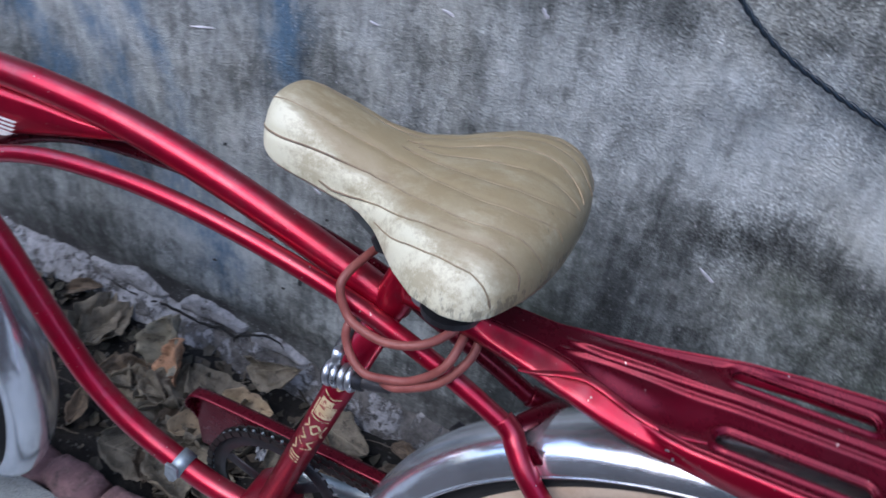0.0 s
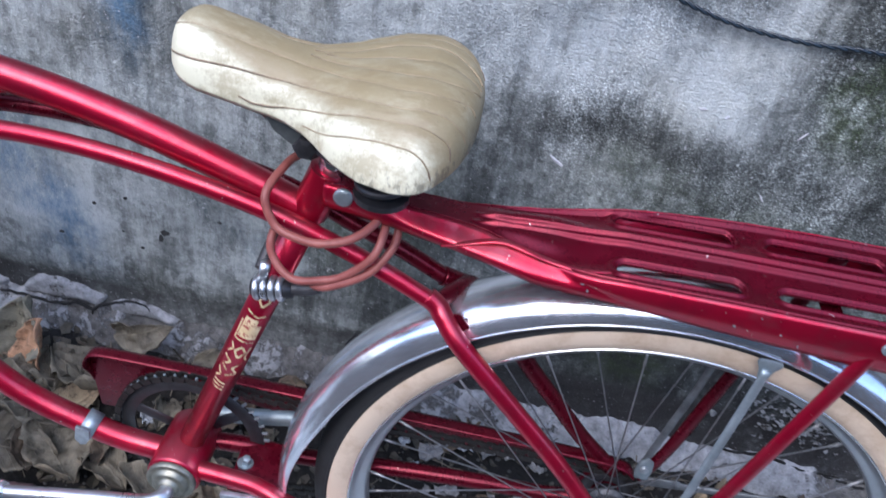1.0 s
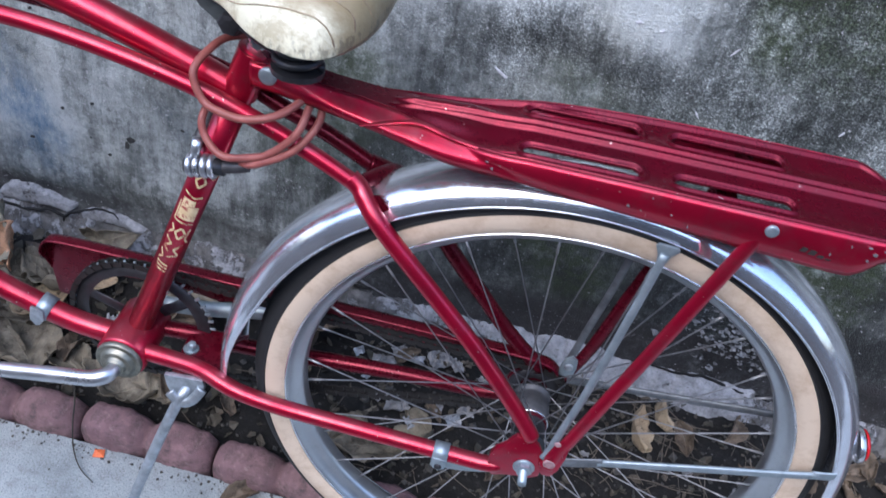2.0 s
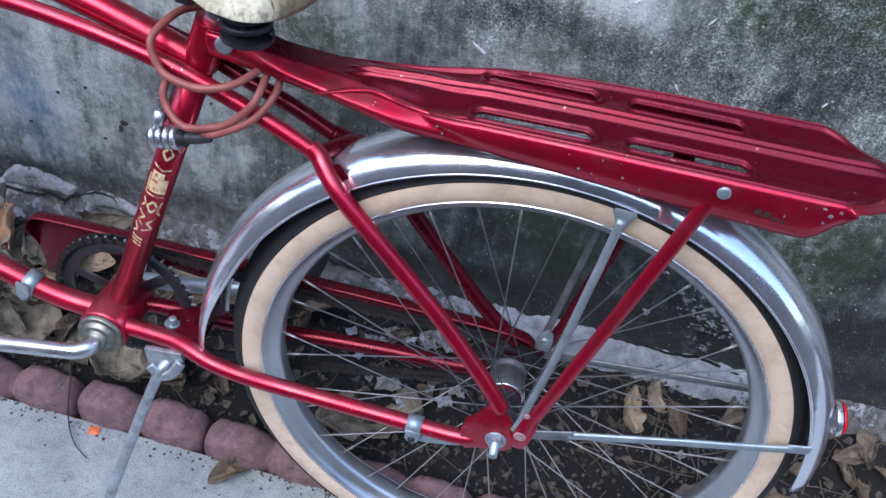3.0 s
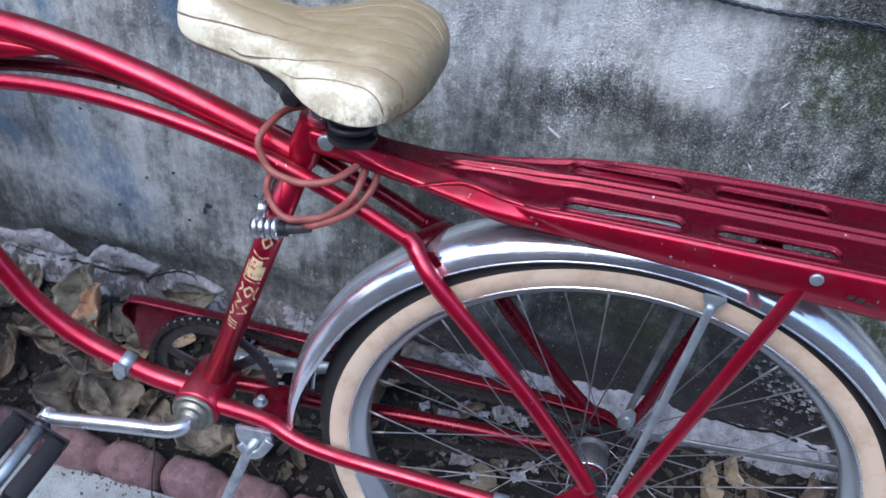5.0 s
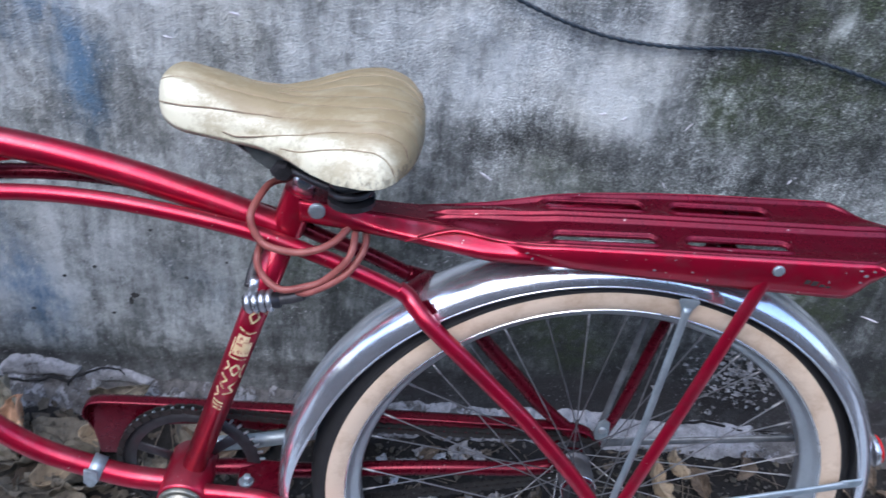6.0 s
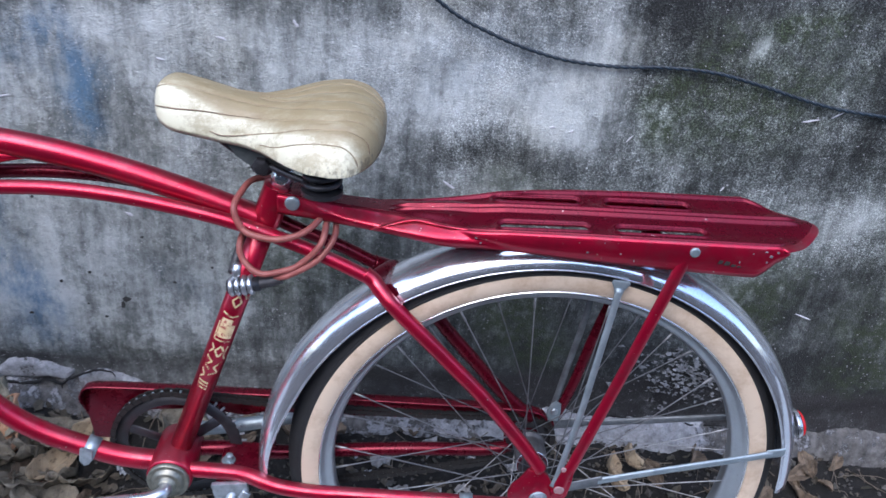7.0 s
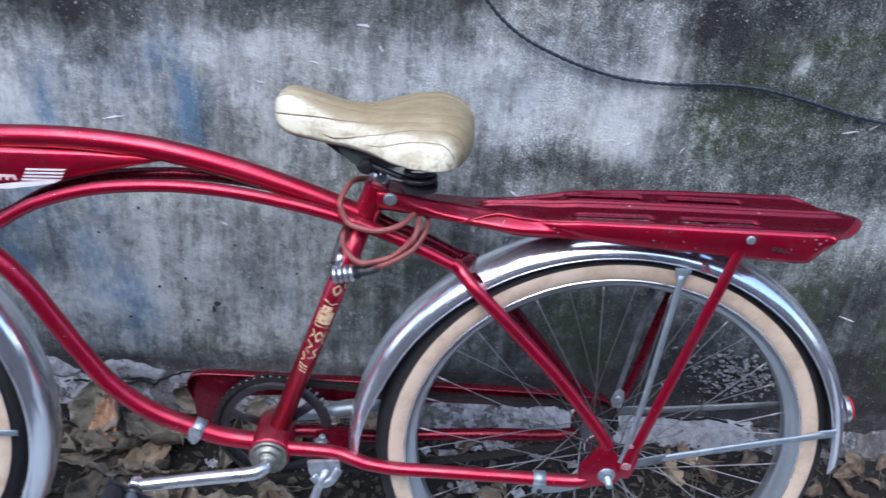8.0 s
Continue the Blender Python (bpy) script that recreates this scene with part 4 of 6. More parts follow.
def build_wheel(name, c, label):
    wheel = revolve(name, [(-0.004, 0.012), (-0.004, 0.0190), (-0.0025, 0.0202), (0.018, 0.0204), (0.024, 0.0180), (0.028, 0.0180), (0.030, 0.0208), (0.0340, 0.0208), (0.035, 0.016), (0.045, 0.013), (0.045, 0.006)], c, HUBSHELL, bicycle, label, segs=40)
    revolve("brake_drum", [(-0.046, 0.006), (-0.046, 0.0135), (-0.040, 0.0150), (-0.0365, 0.0152), (-0.0362, 0.0192), (-0.0335, 0.0192), (-0.033, 0.0172), (-0.010, 0.0184), (-0.0038, 0.0188)], c, HUBGREY, wheel, "dark brake end of the hub", segs=40)
    revolve("hub_band", [(-0.0062, 0.0180), (-0.0060, 0.0206), (-0.0042, 0.0206), (-0.0040, 0.0180)], c, BRIGHT, wheel, "bright line round the hub", segs=40)
    # the hub's reddish reflection, as a dark red ring
    revolve("hub_band", [(-0.0105, 0.0178), (-0.0103, 0.0192), (-0.0066, 0.0196), (-0.0063, 0.0180)], c, DARKRED, wheel, "dark red reflection painted round the hub", segs=40)
    low = c
    tyre = [(0.0262 * math.sin(a), 0.2792 + 0.0262 * math.cos(a)) for a in np.linspace(-1.28, 1.28, 23)]
    ty = revolve("tyre", tyre, low, BLACK, wheel, "black ribbed rubber tread", segs=160)
    for s in (-1, 1):
        side = [(s * 0.0245, 0.2888), (s * 0.0256, 0.2868), (s * 0.0265, 0.2810), (s * 0.0262, 0.2750), (s * 0.0250, 0.2700), (s * 0.0232, 0.2665), (s * 0.0200, 0.2640)]
        revolve("sidewall", side if s > 0 else side[::-1], low, TAN, ty, "tan rubber sidewall", segs=160)
        revolve("tread_bead", [(s * 0.0252, 0.2866), (s * 0.0262, 0.2879), (s * 0.0258, 0.2896), (s * 0.0240, 0.2902)], low, BLACK, ty, segs=160)
    half = [(0.0, 0.2485), (0.0050, 0.2487), (0.0092, 0.2502), (0.0115, 0.2530), (0.0128, 0.2558), (0.0150, 0.2588), (0.0188, 0.2618), (0.0222, 0.2638), (0.0232, 0.2652), (0.0215, 0.2662), (0.0185, 0.2640)]
    rim = [(-y, r) for y, r in half[::-1]] + half[1:]
    rim = revolve("rim", rim, low, RIM, wheel, "dulled chrome rim", segs=160)
    for s in (-1, 1):
        lip = [(s * (0.0232 + 0.0014 * math.cos(a)), 0.2655 + 0.0014 * math.sin(a)) for a in np.linspace(0, 2 * math.pi, 9)]
        revolve("rim_edge", lip if s > 0 else lip[::-1], low, BRIGHT, rim, "polished edge of the rim", segs=160)
    for i in range(36):
        s = -1 if i % 2 else 1
        a = radians(i * 10 + 7)
        lead = radians(-62 if (i // 2) % 2 else 62)
        hub = c + Vector((0.0178 * math.cos(a + lead), 0.0335 * s, 0.0178 * math.sin(a + lead)))
        end = low + Vector((0.2498 * math.cos(a), 0.004 * s, 0.2498 * math.sin(a)))
        v, f = sweep([hub, hub.lerp(end, 0.93), hub.lerp(end, 0.935), end], lambda u: 0.00075 if u < 0.5 else 0.0014, 6)
        mesh_object("spoke", v, f, SPOKE, wheel)
    tube("axle", [c + Vector((0, -0.086, 0)), c + Vector((0, 0.080, 0))], 0.0046, GREY, wheel, "threaded steel axle", sides=12)
    for s in (-1, 1):
        bolt("axle_nut", c + Vector((0, 0.064 * s, 0)), (0, s, 0), 0.0088, 0.0075, GREY, wheel, hexagon=True, dome=0.1)
        revolve("washer", [(0.0642 * s, 0.005), (0.0642 * s, 0.0112), (0.0656 * s, 0.0112), (0.0656 * s, 0.005)], c, GREY, wheel, segs=28)
    return wheel


def fender(name, c, a0, a1, label):
    """A deep chrome mudguard whose sides grow shallow towards its front end."""
    def drawn_up(p):
        d = Vector((p.x - c[0], 0, p.z - c[2]))
        turn = math.degrees(math.atan2(d.z, d.x)) % 360
        if turn < 150 or turn > 300:
            return p
        k = 1 - 0.42 * smooth(a1 - 26, a1 - 3, turn)
        d *= (0.3355 - (0.3355 - d.length) * k) / d.length
        return Vector((c[0] + d.x, p.y, c[2] + d.z))
    prof = [(0.0345 * math.sin(a), 0.3080 + 0.0275 * math.cos(a)) for a in np.linspace(radians(-83), radians(83), 25)]
    f = revolve(name, prof, c, CHROME, bicycle, label, segs=110, a0=a0, a1=a1, thick=0.0012)
    for v in f.data.vertices:
        v.co = drawn_up(v.co)
    for s in (-1, 1):
        pts = [drawn_up(Vector((c[0] + 0.3114 * math.cos(radians(a)), 0.0342 * s, c[2] + 0.3114 * math.sin(radians(a))))) for a in np.linspace(a0, a1, 90)]
        v, fc = sweep(pts, 0.0011, 8)
        mesh_object("rolled_edge", v, fc, CHROME, f)
    return f


def fender_stay(s):
    """The flat stays from the rear dropout to the mudguard: one up, one back."""
    up_line = [(0.015, 0.0655, 0.326), (0.0195, 0.063, 0.362), (0.030, 0.0565, 0.425), (0.041, 0.048, 0.520), (0.0488, 0.041, 0.588)] if s < 0 else [(0.020, 0.055, 0.318), (0.0262, 0.053, 0.351), (0.0335, 0.049, 0.416), (0.041, 0.044, 0.485), (0.0488, 0.0395, 0.585)]
    # a darker grey for the stays on the wall side
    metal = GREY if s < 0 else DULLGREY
    stay = tube("mudguard_stay", [(x, s * y, z) for x, y, z in up_line], lambda u: 0.0041 + 0.0024 * max(0.0, 1 - 7 * u), metal, bicycle, "dull grey steel mudguard stay", flat=0.5, up=(0, 1, 0.1), sides=12)
    plate("stay_tab", [(0.0450, 0.578), (0.0435, 0.586), (0.0395, 0.594), (0.041, 0.597), (0.059, 0.5965), (0.0600, 0.593), (0.0550, 0.586), (0.0530, 0.578)], 0.0385 * s, 0.003, GREY, stay)
    if s > 0:
        plate("stay_foot", [(0.0190, 0.331), (0.0345, 0.331), (0.0365, 0.345), (0.0350, 0.358), (0.0285, 0.363), (0.0220, 0.357), (0.0185, 0.345)], 0.0490, 0.003, GREY, stay, "pale flattened foot of the stay")
        bolt("foot_bolt", (0.0275, 0.0472, 0.347), (0, -1, 0), 0.0048, 0.003, ZINC, stay)
    back = [(0.066, 0.0605, 0.3325), (0.165, 0.052, 0.3515), (0.240, 0.0445, 0.3635), (0.278, 0.0400, 0.3700)] if s < 0 else [(0.066, 0.052, 0.327), (0.114, 0.050, 0.3335), (0.244, 0.040, 0.358), (0.278, 0.0365, 0.364)]
    low = tube("mudguard_stay", [(x, s * y, z) for x, y, z in back], 0.0062, metal, bicycle, "dull grey steel mudguard stay", flat=0.5, up=(0, 1, 0.3), sides=12)
    root = back[0]
    tube("stay_root", [(0.014, s * (root[1] + 0.005), root[2] - 0.0115), (0.040, s * (root[1] + 0.003), root[2] - 0.006), (0.071, s * root[1], root[2] + 0.001)], 0.0102, DULLGREY, low, "flat dark grey end of the stay", flat=0.2, up=(0, 1, 0.3), sides=12)
    end = back[-1]
    tube("stay_end", [(end[0] - 0.006, s * end[1], end[2] - 0.001), (end[0] + 0.010, s * (end[1] - 0.001), end[2] + 0.0015), (end[0] + 0.0155, s * (end[1] - 0.002), end[2] + 0.0025)], 0.0086, metal, low, flat=0.3, up=(0, 1, 0.3), sides=12)
    return low


def build_crank(s):
    """One side of the one-piece crank; s = -1 is the near one, which points forward."""
    k = 1 if s > 0 else -1
    o = BB
    if s < 0:
        pts = [o + Vector((0, -0.045, 0)), o + Vector((0, -0.057, 0)), o + Vector((-0.006, -0.065, -0.001)), o + Vector((-0.02, -0.069, -0.004)), o + Vector((-0.06, -0.070, -0.011)), o + Vector((-0.115, -0.072, -0.021)), o + Vector((-0.165, -0.074, -0.030))]
    else:
        pts = [o + Vector((0, 0.030, 0)), o + Vector((0, 0.050, 0)), o + Vector((0.006, 0.057, -0.001)), o + Vector((0.02, 0.060, -0.002)), o + Vector((0.06, 0.061, 0.004)), o + Vector((0.115, 0.063, 0.016)), o + Vector((0.165, 0.065, 0.028))]
    crank = tube("crank_arm", pts, lambda u: 0.0085 + 0.0012 * math.sin(u * 3.1), DULLCHROME if s < 0 else GREY, bicycle, "dull chrome crank arm" if s < 0 else "dull grey crank arm", sides=16, flat=0.86)
    end = pts[-1]
    bolt("pedal_eye", end + Vector((0, -0.007 * k, 0)), (0, k, 0), 0.0108, 0.014, BRIGHT, crank, dome=0.2)
    ped = tube("pedal", [end + Vector((0, 0.008 * k, 0)), end + Vector((0, 0.112 * k, -0.006))], 0.0075, GREY, bicycle, "grey pedal with dark rubber blocks", sides=14)
    m = pose(*(end + Vector((0, 0.062 * k, -0.003))), 0, 28, 0)
    for d in (-1, 1):
        bm = bmesh.new()
        box(bm, (0.024, 0.086, 0.026), m @ pose(0.024 * d, 0, 0), 0.0085)
        part("rubber_block", bm, BLACK, ped)
        bm = bmesh.new()
        box(bm, (0.072, 0.003, 0.022), m @ pose(0, 0.046 * d, 0), 0.001)
        part("end_plate", bm, DARK, ped)
        tube("pedal_cap", [end + Vector((0, (0.010 if d < 0 else 0.100) * k, 0)), end + Vector((0, (0.018 if d < 0 else 0.113) * k, -0.001))], 0.011, DARK, ped, sides=16)
    return crank


def build_chainset():
    y = 0.026
    c = BB + Vector((-0.002, y, 0))
    ring = revolve("chainring", [(-0.0015, 0.064), (-0.0015, 0.079), (0.0015, 0.079), (0.0015, 0.064), (-0.0015, 0.064)], c, DARK, bicycle, "dark greasy chainring", segs=96)
    for i in range(46):
        a = 2 * math.pi * i / 46
        bm = bmesh.new()
        box(bm, (0.0080, 0.0026, 0.0030), Matrix.Translation(c) @ Matrix.Rotation(-a, 4, "Y") @ pose(0.0812, 0, 0), 0.0008)
        part("tooth", bm, GREY, ring)
    for i in range(3):
        a = radians(40 + 120 * i)
        d = Vector((math.cos(a), 0, math.sin(a)))
        tube("spider_arm", [c + d * 0.018, c + d * 0.064], 0.0070, DARK, ring, flat=0.25, up=(0, 1, 0))
    revolve("ring_hub", [(-0.004, 0.008), (-0.004, 0.024), (0.004, 0.024), (0.004, 0.008)], c, DARK, ring, segs=32)
    cog = HUB + Vector((0, 0.046, 0))
    revolve("sprocket", [(-0.001, 0.016), (-0.001, 0.029), (0.001, 0.029), (0.001, 0.016)], cog, DARK, bicycle, "dark rear sprocket", segs=40)
    # the chain as links along both runs and round both sprockets
    path = []
    for i in range(40):
        a = radians(88 + (272 - 88) * i / 39)
        path.append(c + Vector((0.082 * math.cos(a), 0, 0.082 * math.sin(a))))
    low = path[-1].copy()
    for i in range(1, 60):
        path.append(low.lerp(cog + Vector((0, 0, -0.033)), i / 60) + Vector((0, 0, -0.006 * math.sin(math.pi * i / 60))))
    for i in range(16):
        a = radians(-90 + 180 * i / 15)
        path.append(cog + Vector((0.033 * math.cos(a), 0, 0.033 * math.sin(a))))
    high = path[-1].copy()
    for i in range(1, 60):
        path.append(high.lerp(path[0], i / 60) + Vector((0, 0, -0.008 * math.sin(math.pi * i / 60))))
    run = [0.0]
    for a, b in zip(path, path[1:] + path[:1]):
        run.append(run[-1] + (b - a).length)
    n = int(run[-1] / 0.0064)
    bm = bmesh.new()
    for i in range(n):
        d = run[-1] * i / n
        k = max(j for j in range(len(path)) if run[j] <= d)
        a, b = path[k], path[(k + 1) % len(path)]
        p = a.lerp(b, (d - run[k]) / max(1e-6, run[k + 1] - run[k]))
        t = b - a
        ang = -math.degrees(math.atan2(t.z, t.x))
        w = 0.0032 if i % 2 else 0.0048
        for s in (-1, 1):
            box(bm, (0.0095, 0.0012, 0.0064), pose(p.x, p.y + s * w, p.z, 0, ang, 0))
    tagged(part("chain", bm, GREASE, bicycle, "dark greasy roller chain"), kind="stuff")
    # chain guard: a pressed panel behind the chain with a lip along its top
    gy = 0.052
    outline = [(-0.564, 0.262), (-0.5715, 0.322), (-0.5715, 0.336), (-0.567, 0.3465), (-0.557, 0.352), (-0.30, 0.354), (-0.03, 0.351), (0.010, 0.346), (0.020, 0.332), (0.016, 0.322), (-0.05, 0.326), (-0.15, 0.321), (-0.30, 0.319), (-0.345, 0.318), (-0.37, 0.311), (-0.43, 0.318), (-0.49, 0.312), (-0.525, 0.290), (-0.542, 0.262)]
    guard = plate("chain_guard", outline, gy, 0.002, DARKRED, bicycle, "dusty red pressed-steel chain guard", bevel=0.0006)
    rim = curve_points([(-0.569, 0, 0.300), (-0.5715, 0, 0.322), (-0.5715, 0, 0.337), (-0.567, 0, 0.347), (-0.557, 0, 0.3525), (-0.53, 0, 0.3545), (-0.45, 0, 0.3555), (-0.25, 0, 0.3560), (-0.05, 0, 0.3545), (0.002, 0, 0.3505), (0.018, 0, 0.340)], 8)
    v, f = [], []
    for k, p in enumerate(rim):
        wide = 0.0135 * smooth(0, 14, k) + 0.0015
        for u in (0.0, 0.25, 0.8, 1.0):
            v.append((p.x, gy - wide * u, p.z - (0.0012 if u in (0.0, 1.0) else 0)))
        if k:
            f += [(4 * k - 4 + q, 4 * k + q, 4 * k + q + 1, 4 * k - 3 + q) for q in range(3)]
    lip = mesh_object("guard_lip", v, f, DARKRED, guard)
    m = lip.modifiers.new("thickness", "SOLIDIFY")
    m.thickness, m.offset = 0.0014, 0


def rack_halfwidth(x):
    if x < 0.198:
        return lerp([-0.33, -0.30, -0.27, -0.24, -0.21, -0.190, -0.172, -0.155, -0.133, -0.118, -0.10, -0.08, -0.03, 0.05, 0.2], [0.0168, 0.0165, 0.0125, 0.0095, 0.0100, 0.0145, 0.0225, 0.030, 0.041, 0.049, 0.0540, 0.0560, 0.0572, 0.0590, 0.0600], x)
    u = (x - 0.198) / 0.058
    return 0.060 * max(0.0, 1 - u ** 1.1) ** 0.75


def rack_spread(x):
    """Half width at the foot of the near skirt, which leans out where the rack flares."""
    if x > 0.19:
        return rack_halfwidth(x)
    return max(rack_halfwidth(x), lerp([-0.33, -0.30, -0.26, -0.21, -0.17, -0.14, -0.12, -0.08, -0.03, 0.05, 0.2], [0.0168, 0.0168, 0.0185, 0.0265, 0.0375, 0.0465, 0.0515, 0.0560, 0.0575, 0.0590, 0.0600], x))


def rack_far(x):
    """Half width towards the wall, where the deck widens more slowly."""
    if x > 0.19:
        return rack_halfwidth(x)
    return lerp([-0.33, -0.30, -0.26, -0.21, -0.17, -0.12, -0.08, -0.04, 0.02, 0.08, 0.2], [0.0168, 0.0165, 0.0125, 0.0180, 0.0285, 0.0390, 0.0460, 0.0510, 0.0560, 0.0590, 0.0600], x)


def slot_distance(x, y):
    best = 1.0
    for x0, x1 in ((-0.089, 0.008), (0.034, 0.131)):
        for cy in (-0.0325, 0.0315):
            r = 0.0077
            px = min(max(x, x0 + r), x1 - r)
            best = min(best, math.hypot(x - px, y - cy) - r)
    return best


def rack_top(x, y):
    hw = rack_halfwidth(x) if y < 0 else rack_far(x)
    e = abs(y) / max(hw, 1e-4)
    broad = smooth(-0.22, -0.12, x)
    z = lerp([-0.33, -0.30, -0.28, -0.25, -0.21, -0.17, -0.12, -0.08, 0.0, 0.2, 0.27], [0.6625, 0.660, 0.6565, 0.6510, 0.6470, 0.6455, 0.6490, 0.653, 0.6555, 0.659, 0.662], x)
    # twin fine ridges along the middle, dished sides, rolled edges
    rib = (math.exp(-(((y - 0.0052) / 0.0020) ** 2)) + math.exp(-(((y + 0.0052) / 0.0020) ** 2))) * smooth(-0.205, -0.18, x) * smooth(0.245, 0.225, x)
    z += 0.0036 * rib + 0.0016 * math.exp(-((y / 0.011) ** 2)) * smooth(-0.2, -0.12, x)
    z -= 0.0040 * broad * math.exp(-(((abs(y) - 0.031) / 0.014) ** 2))
    z += 0.0030 * broad * smooth(0.84, 0.93, e) * smooth(0.225, 0.2, x)
    z -= 0.005 * smooth(0.94, 1.0, e)
    z -= 0.003 * smooth(0.235, 0.265, x)
    d = slot_distance(x, y)
    z += 0.0030 * math.exp(-(((d - 0.0026) / 0.0024) ** 2)) * smooth(0.94, 0.78, e)
    # flare where the deck widens
    z += 0.004 * smooth(-0.20, -0.16, x) * smooth(-0.10, -0.14, x) * math.exp(-(((e - 0.45) / 0.3) ** 2))
    return z


def build_rack():
    nx, ny = 360, 201
    xs = np.linspace(-0.318, 0.2555, nx)
    verts, faces = [], []
    for i, x in enumerate(xs):
        hw = rack_halfwidth(x)
        for j in range(ny):
            u = 2 * j / (ny - 1) - 1
            y = u * (hw if u < 0 else rack_far(x))
            verts.append([x, y, 0.0])
    def hole(x, y):
        return slot_distance(x, y) < 0
    for i in range(nx - 1):
        for j in range(ny - 1):
            a = (i * ny + j, (i + 1) * ny + j, (i + 1) * ny + j + 1, i * ny + j + 1)
            cx, cy = sum(verts[k][0] for k in a) / 4, sum(verts[k][1] for k in a) / 4
            if not hole(cx, cy):
                faces.append(a)
    # draw the edges of the holes onto their true outline
    for v in verts:
        d = slot_distance(v[0], v[1])
        if -0.0016 < d < 0.0012:
            h = 1e-5
            gx = (slot_distance(v[0] + h, v[1]) - d) / h
            gy = (slot_distance(v[0], v[1] + h) - d) / h
            if d < 0.0012:
                v[0] -= gx * d
                v[1] -= gy * d
    for v in verts:
        v[2] = rack_top(v[0], v[1])
    used = sorted({k for f in faces for k in f})
    remap = {k: n for n, k in enumerate(used)}
    deck = mesh_object("luggage_rack", [verts[k] for k in used], [tuple(remap[k] for k in f) for f in faces], DECKRED, bicycle, "pressed-steel red luggage rack with four long slots")
    s = deck.modifiers.new("thickness", "SOLIDIFY")
    s.thickness, s.offset = 0.0014, -1
    # turned-down edges of the slots
    for x0, x1 in ((-0.089, 0.008), (0.034, 0.131)):
        for cy in (-0.0325, 0.0315):
            v, f = [], []
            for k in range(44):
                a = 2 * math.pi * k / 44
                r = 0.0079
                cx = (x1 - r if math.cos(a) > 0 else x0 + r)
                x, y = cx + r * math.cos(a), cy + r * math.sin(a)
                z = rack_top(x, y)
                v += [(x, y, z + 0.0002), (cx + 0.94 * r * math.cos(a), cy + 0.94 * r * math.sin(a), z - 0.0012), (cx + 0.9 * r * math.cos(a), cy + 0.9 * r * math.sin(a), z - 0.003)]
                n = (k + 1) % 44
                f += [(3 * k, 3 * n, 3 * n + 1, 3 * k + 1), (3 * k + 1, 3 * n + 1, 3 * n + 2, 3 * k + 2)]
            edge = mesh_object("slot_edge", v, f, DECKRED, deck)
            m = edge.modifiers.new("thickness", "SOLIDIFY")
            m.thickness, m.offset = 0.001, 0
    # side skirts
    for sgn in (-1, 1):
        sx = np.linspace(-0.318, 0.209, 150)
        v, f = [], []
        rows = 9
        for x in sx:
            hw = rack_halfwidth(min(x, 0.19)) if sgn < 0 else rack_far(min(x, 0.19))
            top = rack_top(x, sgn * hw * 0.94) - 0.0012
            depth = lerp([-0.33, -0.30, -0.25, -0.21, -0.16, -0.10, 0.0, 0.10, 0.17, 0.182, 0.19, 0.20, 0.209], [0.022, 0.0225, 0.0180, 0.0165, 0.0175, 0.0205, 0.0285, 0.0345, 0.0380, 0.0375, 0.031, 0.018, 0.004], x) * (1 if sgn < 0 else 0.75)
            for r in range(rows):
                u = r / (rows - 1)
                dent = 0.0026 * math.exp(-(((x + 0.145) / 0.03) ** 2) - ((u - 0.35) / 0.3) ** 2) - 0.003 * math.exp(-(((x + 0.105 - 0.08 * (u - 0.5)) / 0.010) ** 2) - ((u - 0.4) / 0.35) ** 2)
                belly = 0.0028 * math.sin(math.pi * min(1, u * 1.1)) ** 0.8
                wide = hw + ((rack_spread(min(x, 0.19)) - hw) * smooth(0.0, 0.75, u) if sgn < 0 else 0)
                v.append((x, sgn * (wide * 0.995 + belly + dent - 0.0015 * u), top - depth * u))
        for i in range(len(sx) - 1):
            for r in range(rows - 1):
                q = (i * rows + r, (i + 1) * rows + r, (i + 1) * rows + r + 1, i * rows + r + 1)
                f.append(q if sgn < 0 else q[::-1])
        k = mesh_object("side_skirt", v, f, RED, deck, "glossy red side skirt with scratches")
        m = k.modifiers.new("thickness", "SOLIDIFY")
        m.thickness, m.offset = 0.0014, 0
    # the fold at the flare, running out onto the deck in a point
    fold = [(-0.221, -0.0262, 0.6318), (-0.206, -0.0262, 0.6370), (-0.190, -0.0240, 0.6418), (-0.177, -0.0238, 0.6450), (-0.166, -0.0265, 0.6460)]
    fold += [(x, -w, rack_top(x, -w * 0.96) + 0.0008) for x, w in ((-0.152, 0.0315), (-0.135, 0.0400), (-0.116, 0.0435), (-0.098, 0.0410), (-0.083, 0.0375))]
    tube("skirt_fold", fold, lambda u: 0.0036 * math.sin(math.pi * min(0.985, 0.12 + 0.88 * u)) ** 0.7, RED, deck, flat=0.55, up=(0, 0, 1), sides=12)
    # the lip round the tail
    lip = []
    for x in list(np.linspace(0.20, 0.2552, 16)):
        lip.append((x, -rack_halfwidth(x), rack_top(x, 0.9 * rack_halfwidth(x)) - 0.004))
    lip += [(p[0], -p[1], p[2]) for p in lip[::-1]]
    tube("tail_lip", lip, 0.0085, RED, deck, flat=0.3, up=(0, 0, 1), per=2, sides=10)
